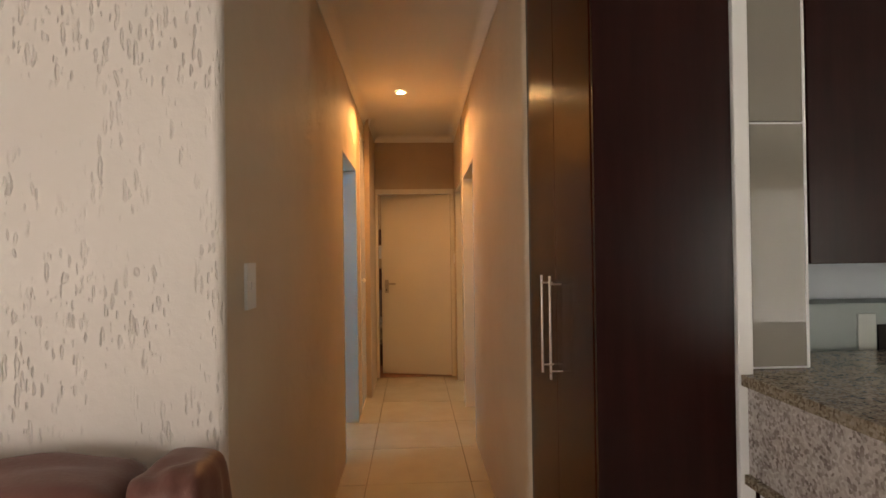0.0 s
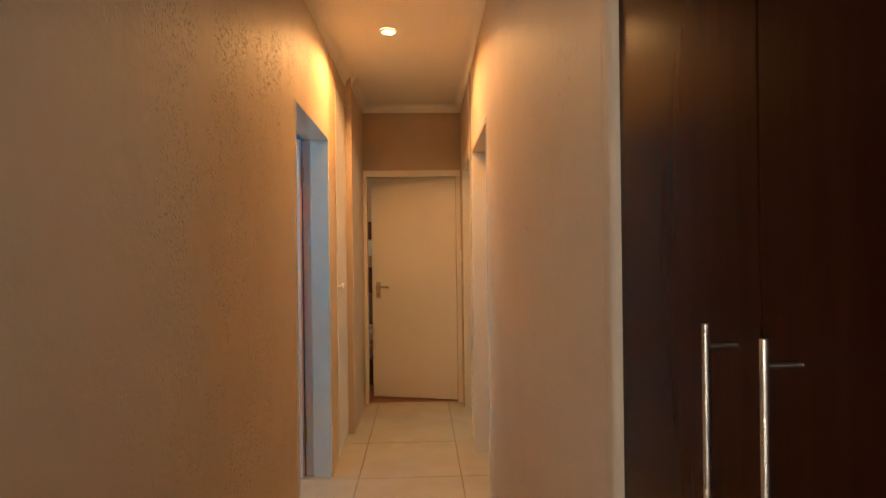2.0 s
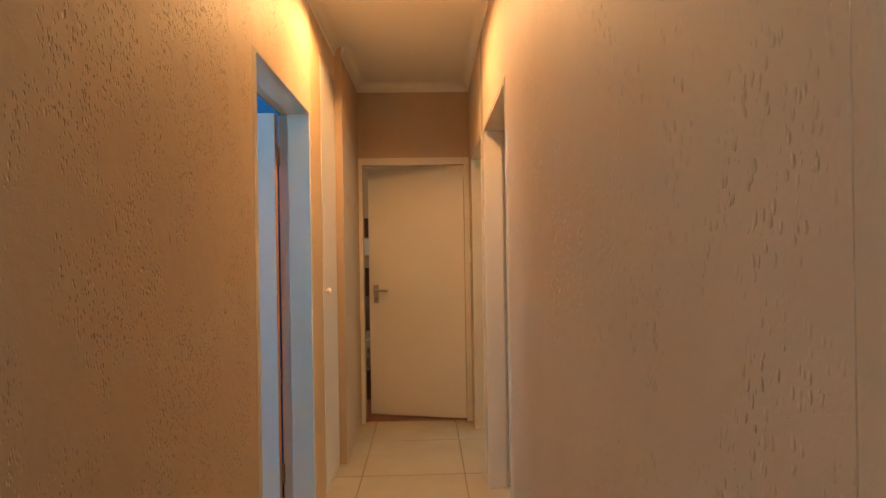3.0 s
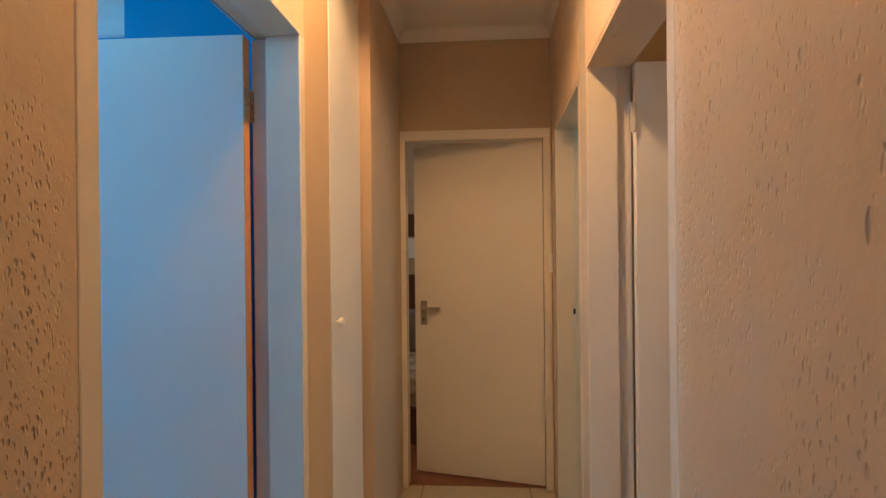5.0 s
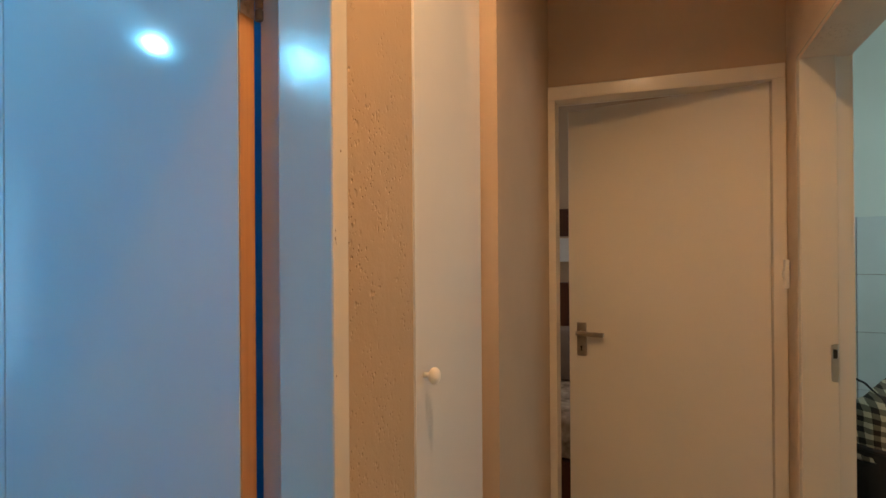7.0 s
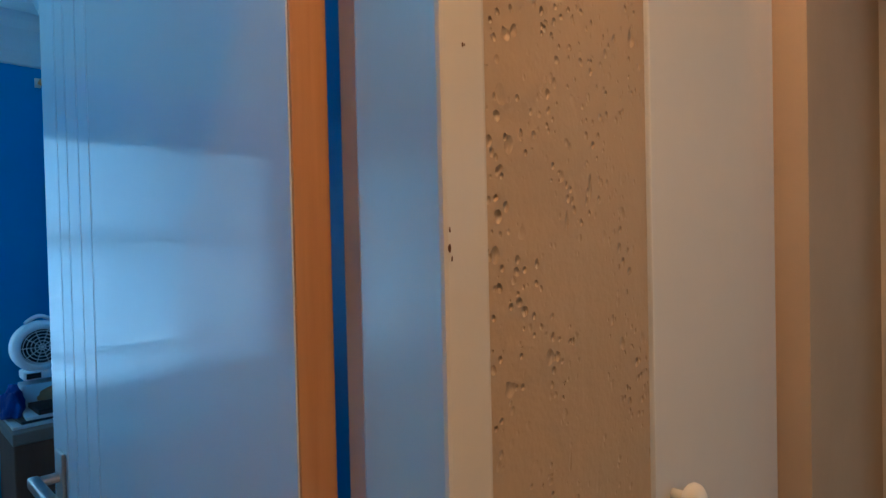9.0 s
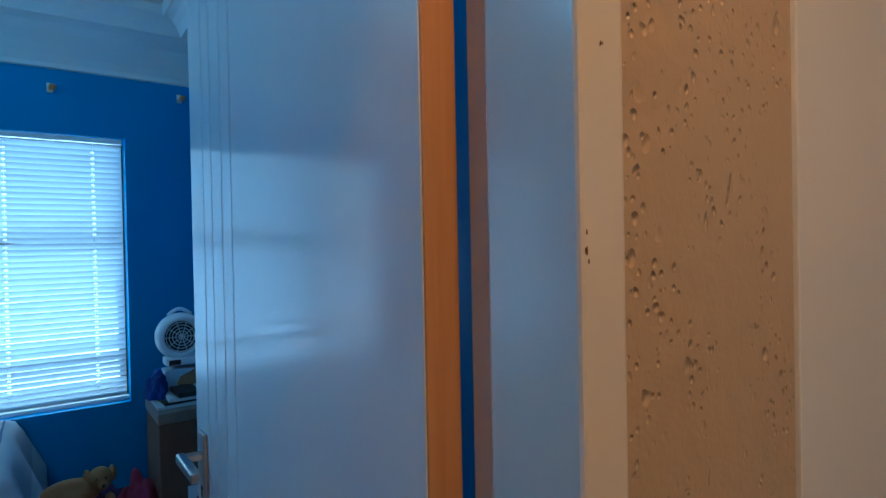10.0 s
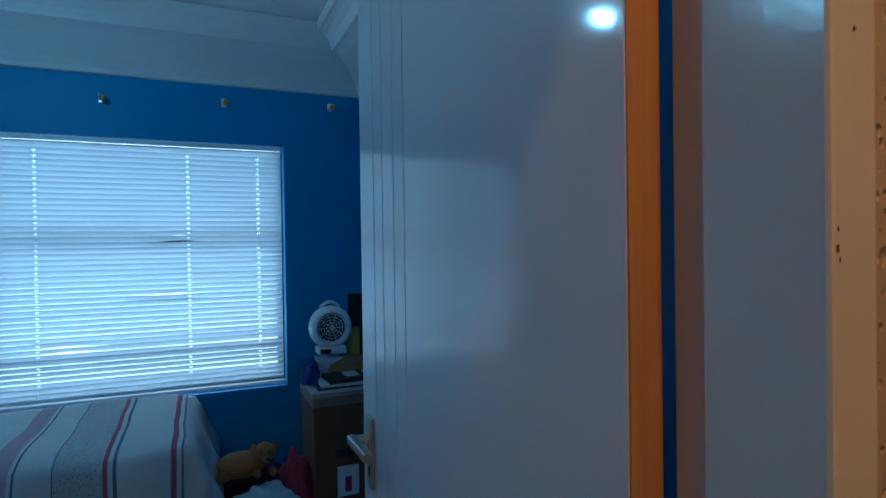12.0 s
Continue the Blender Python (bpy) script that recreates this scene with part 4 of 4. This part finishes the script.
def fan_heater(x, y, z):
    t = thing("fan_heater", (x, y, z), "white plastic round fan heater standing on clutter", "fan heater")
    n = 40
    prof = [(0.070, -0.055), (0.092, -0.050), (0.104, -0.03), (0.108, 0.0), (0.104, 0.028), (0.094, 0.044), (0.080, 0.050), (0.074, 0.046), (0.072, 0.030)]
    bm = bmesh.new()
    zc = z + 0.13
    rings = [[bm.verts.new((x + d, y + r * math.cos(2 * math.pi * i / n), zc + r * math.sin(2 * math.pi * i / n))) for i in range(n)] for r, d in prof]
    for r0, r1 in zip(rings, rings[1:]):
        for i in range(n):
            bm.faces.new((r0[i], r0[(i + 1) % n], r1[(i + 1) % n], r1[i]))
    bm.faces.new(rings[0])
    part("housing", bm, M_WHITE, t, smooth=True)
    part("dark_core", cyl((x - 0.03, y, zc), (x + 0.018, y, zc), 0.071, 30), M_BLACK, t, "dark inside behind the grille")
    bm = bmesh.new()
    for r in (0.012, 0.026, 0.040, 0.054, 0.067):
        pts = [(x + 0.042, y + r * math.cos(2 * math.pi * i / 28), zc + r * math.sin(2 * math.pi * i / 28)) for i in range(29)]
        tb = tube(pts, 0.0018, 6)
        me = bpy.data.meshes.new("tmp")
        tb.to_mesh(me)
        tb.free()
        bm.from_mesh(me)
        bpy.data.meshes.remove(me)
    for k in range(10):
        a = k * math.pi / 5
        add_cyl(bm, (x + 0.042, y, zc), (x + 0.040, y + 0.073 * math.cos(a), zc + 0.073 * math.sin(a)), 0.0016, 6)
    part("grille", bm, M_PLASTIC, t, smooth=False)
    part("foot", box((x - 0.05, y - 0.07, z), (x + 0.055, y + 0.07, z + 0.035), 0.010, 3), M_WHITE, t)
    pts = [(x - 0.005, y - 0.05 + 0.1 * k / 10, zc + 0.097 + 0.028 * math.sin(math.pi * k / 10)) for k in range(11)]
    part("carry_handle", tube(pts, 0.009, 10), M_WHITE, t, smooth=True)
    part("dial_panel", box((x + 0.055, y - 0.06, z + 0.006), (x + 0.058, y - 0.01, z + 0.028), 0.001), M_BLACK, t, "dark control panel")
    return t


def flat_item(name, lo, hi, mat, label, category, pname="cover", bevel=0.002, rot=0.0):
    c = ((lo[0] + hi[0]) / 2, (lo[1] + hi[1]) / 2, lo[2])
    t = thing(name, c, label, category)
    bm = box(lo, hi, bevel)
    bmesh.ops.rotate(bm, cent=Vector(c), matrix=Matrix.Rotation(radians(rot), 3, "Z"), verts=bm.verts)
    part(pname, bm, mat, t)
    return t


M_PAPER = mottled("white_paper", (0.60, 0.60, 0.58), (0.68, 0.68, 0.66), 12, 0.8)
M_YELLOW = mottled("yellow_card", (0.45, 0.33, 0.03), (0.52, 0.38, 0.05), 12, 0.6)
M_NAVYCLOTH = mottled("deep_blue_cloth", (0.01, 0.03, 0.16), (0.015, 0.045, 0.22), 12, 0.85, bump_d=0.002)
M_BROWNBAG = mottled("tan_fabric", (0.22, 0.13, 0.06), (0.30, 0.18, 0.09), 12, 0.8, bump_d=0.002)
flat_item("magazine", (-2.68, 5.820, 0.7385), (-2.40, 6.190, 0.7510), M_PAPER, "white magazine lying on the cardboard box", "magazine")
flat_item("magazine", (-2.66, 5.840, 0.7515), (-2.42, 6.190, 0.7630), M_BLACK, "black magazine in the pile on the box", "magazine", rot=4)
flat_item("magazine", (-2.66, 5.870, 0.7635), (-2.40, 6.190, 0.7760), M_PAPER, "pale magazine in the pile on the box", "magazine", rot=-3)
_g = flat_item("game_case", (-2.62, 5.900, 0.7765), (-2.41, 6.180, 0.7970), M_BLACK, "black game case with white pictures on the pile", "case", "case", rot=2)
part("picture", box((-2.58, 5.990, 0.7971), (-2.45, 6.060, 0.7982)), M_PAPER, _g, "white printed picture")
part("picture", box((-2.58, 6.090, 0.7971), (-2.45, 6.160, 0.7982)), M_PALECLOTH, _g, "pale blue printed picture")
cloth_heap("pouch", (-2.56, 5.840, 0.7635), (0.07, 0.045, 0.11), M_NAVYCLOTH, "deep blue cloth pouch on the pile", "pouch", 4.4)
cloth_heap("cloth_roll", (-2.60, 6.030, 0.7990), (0.05, 0.13, 0.075), M_BROWNBAG, "tan cloth bag across the pile", "bag", 6.6, crease=0.15)
fan_heater(-2.62, 5.955, 0.8870)
flat_item("storage_tin", (-2.67, 5.880, 0.7645), (-2.57, 6.010, 0.8695), M_PALECLOTH, "pale blue tin under the fan heater", "tin", "tin", 0.006)
flat_item("packet", (-2.645, 6.045, 0.7770), (-2.60, 6.100, 1.0050), M_YELLOW, "upright yellow card packet on the pile", "packet", "carton")
flat_item("storage_case", (-2.675, 6.060, 0.7770), (-2.65, 6.200, 1.1750), M_BLACK, "upright black case leaning in the corner", "case", "case")

# ---- room beyond the end door ----
M_BROWNWOOD = wood("dark_red_brown_wood", (0.06, 0.022, 0.014), (0.10, 0.038, 0.022), 0.35)
M_PATTERN = mottled("patterned_grey_blanket", (0.12, 0.10, 0.08), (0.52, 0.47, 0.42), 14, 0.9)


def far_bed():
    t = thing("bed", (-0.2, 8.9, 0), "dark wooden bed with a patterned grey blanket in the end room", "bed")
    part("headboard", box((-1.0, 9.0, 0.0), (0.5, 9.05, 1.17), 0.01), M_BROWNWOOD, t)
    part("base", box((-0.95, 8.05, 0.0), (0.45, 8.995, 0.25), 0.01), M_BROWNWOOD, t)
    part("mattress", cushion((-0.96, 8.03, 0.255), (0.46, 8.99, 0.52), 0.02), M_PATTERN, t, smooth=True)
    part("pillow", cushion((-0.6, 8.74, 0.53), (0.30, 8.985, 0.86), 0.03), mottled("grey_pillow", (0.14, 0.12, 0.12), (0.22, 0.19, 0.18), 3, 0.9), t, smooth=True)
    s = thing("shelf", (-0.2, 9.9, 1.2), "white wall shelf above the bed in the end room", "shelf")
    part("board", box((-0.9, 9.78, 1.30), (0.5, 9.998, 1.50), 0.004), M_WHITE, s)
    p = thing("picture_frame", (-0.2, 9.98, 1.55), "dark picture frame on the end room wall", "picture")
    part("frame", box((-0.7, 9.97, 1.52), (0.4, 9.998, 1.76), 0.004), M_BROWNWOOD, p)


far_bed()


# ---- bathroom ----
def bath_tiles():
    w = setting("wall_bathroom_tiling", box((1.045, 7.936, 0), (2.595, 7.9495, 1.537)), M_GROUT, "pale green tiled bathroom wall with grey joints")
    bm = box((0, 0, 0), (0.247, 0.008, 0.253), 0.0015, 1)
    mesh = None
    for i in range(6):
        for j in range(6):
            if mesh is None:
                ob = part("tile", bm, M_BATHTILE, w)
                mesh = ob.data
            else:
                ob = new("tile", mesh)
                ob.parent = w
            ob.location = (1.05 + i * 0.250, 7.927 + random.uniform(-0.0004, 0.0004), 0.012 + j * 0.2545)


def check_mat():
    m = mat_base("black_and_cream_checked_cloth", (0.5, 0.5, 0.4), 0.9)
    v = coords(m)
    sep = nd(m, "ShaderNodeSeparateXYZ")
    lk(m, v, sep.inputs[0])
    a = math_out(m, "GREATER_THAN", math_out(m, "FRACT", math_out(m, "MULTIPLY", sep.outputs[0], 26)), 0.5)
    b = math_out(m, "GREATER_THAN", math_out(m, "FRACT", math_out(m, "MULTIPLY", sep.outputs[2], 26)), 0.5)
    s = math_out(m, "MULTIPLY", math_out(m, "ADD", a, b), 0.5)
    lk(m, ramp(m, s, [(0.0, (0.55, 0.52, 0.38)), (0.5, (0.16, 0.15, 0.11)), (1.0, (0.02, 0.02, 0.02))]), bsdf(m).inputs["Base Color"])
    return m


def laundry():
    t = thing("laundry_basket", (1.34, 7.55, 0), "black laundry basket on the bathroom floor", "basket")
    bm = cyl((1.34, 7.56, 0.0), (1.34, 7.56, 0.66), 0.16, 28, 0.20)
    part("basket", bm, M_BLACK, t, smooth=False)
    part("rim", tube([(1.34 + 0.205 * math.cos(a * math.pi / 12), 7.56 + 0.205 * math.sin(a * math.pi / 12), 0.665) for a in range(25)], 0.010, 8), M_BLACK, t, smooth=True)
    cloth_heap("towel", (1.34, 7.56, 0.62), (0.21, 0.19, 0.26), check_mat(), "black and cream checked towel heaped on the laundry basket", "towel", 1.1, crease=0.18)
    pts = [(1.14 + 0.03 * k, 7.50, 0.90 - 0.012 * k + 0.02 * math.sin(k * 1.1)) for k in range(9)]
    c = thing("wire_hanger", (1.2, 7.5, 0.86), "thin dark wire hanger on the towel", "hanger")
    part("wire", tube(pts, 0.004, 8), M_BLACK, c, smooth=True)


laundry()


def strike_plate():
    t = thing("strike_plate", (1.0, 7.05, 1.05), "steel strike plate let into the bathroom door frame", "lock plate")
    y = R2[1] - 0.05
    part("plate", box((1.000, y - 0.0025, 0.965), (1.022, y - 0.0002, 1.085), 0.0008), M_CHROME, t)
    part("slot", box((1.006, y - 0.0032, 1.04), (1.018, y - 0.0026, 1.07)), M_BLACK, t, "dark latch slot")


strike_plate()

# ---- kitchen beyond the bar ----
M_APPL = mottled("pale_grey_green_enamel", (0.30, 0.35, 0.34), (0.35, 0.40, 0.39), 3, 0.4)
setting("kitchen_worktop", box((1.30, 2.725, 0.92), (3.2, 2.948, 0.95), 0.003), M_GRANITE, "granite kitchen worktop against the wall")
setting("kitchen_base", box((1.30, 2.76, 0.0), (3.2, 2.946, 0.918)), M_DARK, "dark kitchen base units")


def microwave():
    t = thing("microwave_oven", (1.95, 2.85, 0.951), "pale grey microwave oven with dark glass on the worktop", "microwave")
    part("case", box((1.62, 2.80, 0.951), (2.25, 2.946, 1.185), 0.006), M_APPL, t)
    part("glass_door", box((1.935, 2.792, 0.965), (2.24, 2.799, 1.115), 0.002), mat_base("black_glass", (0.01, 0.01, 0.012), 0.05), t, "dark glass door")
    part("side_trim", box((1.87, 2.794, 0.955), (1.93, 2.799, 1.15), 0.002), M_BATHTILE, t, "paler upright trim")
    for k in range(5):
        part("jar", cyl((1.96 + 0.028 * k, 2.775, 0.951), (1.96 + 0.028 * k, 2.775, 1.0 + 0.02 * (k % 3)), 0.011, 12), (M_CHROME, M_NAVYCLOTH, M_REDCLOTH, M_PAPER, M_BLACK)[k], thing("spice_jar", (1.96 + 0.028 * k, 2.775, 0.951), ("small steel spice jar", "small blue spice jar", "small red spice jar", "small white spice jar", "small black spice jar")[k] + " in front of the microwave", "jar", "spice jars"))


microwave()


# ---- windows behind the camera ----
def living_window(name, x0, x1, z0, z1, label):
    w = setting(name, box((x0, -2.64, z0), (x1, -2.50, z0 + 0.02), 0.002), M_WHITE, label)
    ORIGIN[w] = Vector((0, 0, 0))
    t = 0.04
    for a, b, c, d in ((x0, x0 + t, z0 + 0.021, z1), (x1 - t, x1, z0 + 0.021, z1), (x0 + t, x1 - t, z0 + 0.021, z0 + 0.061), (x0 + t, x1 - t, z1 - t, z1), (x0 + t, x1 - t, z0 + 0.68 * (z1 - z0), z0 + 0.68 * (z1 - z0) + 0.05)):
        part("window_frame", box((a, -2.61, c), (b, -2.57, d), 0.002), M_WHITE, w)
    g = part("pane", box((x0 + t, -2.592, z0 + 0.061), (x1 - t, -2.588, z1 - t)), M_GLASS, w)
    g.visible_shadow = False
    return w


living_window("window_2", -2.85, -0.95, 0.8, 2.2, "white framed living room window")
living_window("window_3", 4.05, 5.25, 0.42, 2.13, "white framed dining room window")


M_BLINDWOOD = mottled("pale_blind_wood", (0.40, 0.34, 0.28), (0.46, 0.40, 0.33), 9, 0.5)


def open_blind():
    t = thing("venetian_blind", (4.65, -2.53, 2.10), "open pale wooden slatted blind in the dining window", "blind")
    part("headrail", box((4.09, -2.56, 2.05), (5.21, -2.51, 2.09), 0.003), M_PLASTIC, t)
    n = 35
    bm = box((-0.56, -0.022, -0.0015), (0.56, 0.022, 0.0015))
    me = bpy.data.meshes.new("slat")
    bm.to_mesh(me)
    bm.free()
    me.materials.append(M_BLINDWOOD)
    for k in range(n):
        ob = new("slat", me)
        ob.parent = t
        ob.location = (0, 0, -0.07 - k * 0.045)
        ob.rotation_euler = (radians(42), 0, 0)


open_blind()


def paint_chips():
    bm = bmesh.new()
    rng = random.Random(8)
    for y, z, s in ((5.7, 1.421, 0.0032), (5.7005, 1.433, 0.0018), (5.702, 1.414, 0.0016), (5.717, 1.558, 0.0018), (5.719, 1.5585, 0.001), (5.700, 0.98, 0.002), (5.7005, 1.21, 0.0015)):
        n = 7
        pts = [bm.verts.new((0.0018, y + 0.004 + s * rng.uniform(0.5, 1) * math.cos(2 * math.pi * i / n) * 0.6, z + s * rng.uniform(0.6, 1.3) * math.sin(2 * math.pi * i / n))) for i in range(n)]
        bm.faces.new(pts)
    ext = bmesh.ops.extrude_face_region(bm, geom=bm.faces[:])
    bmesh.ops.translate(bm, verts=[v for v in ext["geom"] if isinstance(v, bmesh.types.BMVert)], vec=(0.0003, 0, 0))
    fr = bpy.data.objects["door_frame"]
    part("chipped_paint", bm, mottled("rusty_brown_chip", (0.10, 0.04, 0.015), (0.16, 0.07, 0.03), 80, 0.8), fr, "small rusty chips in the enamel")


paint_chips()

bath_tiles()
floor_tiles()
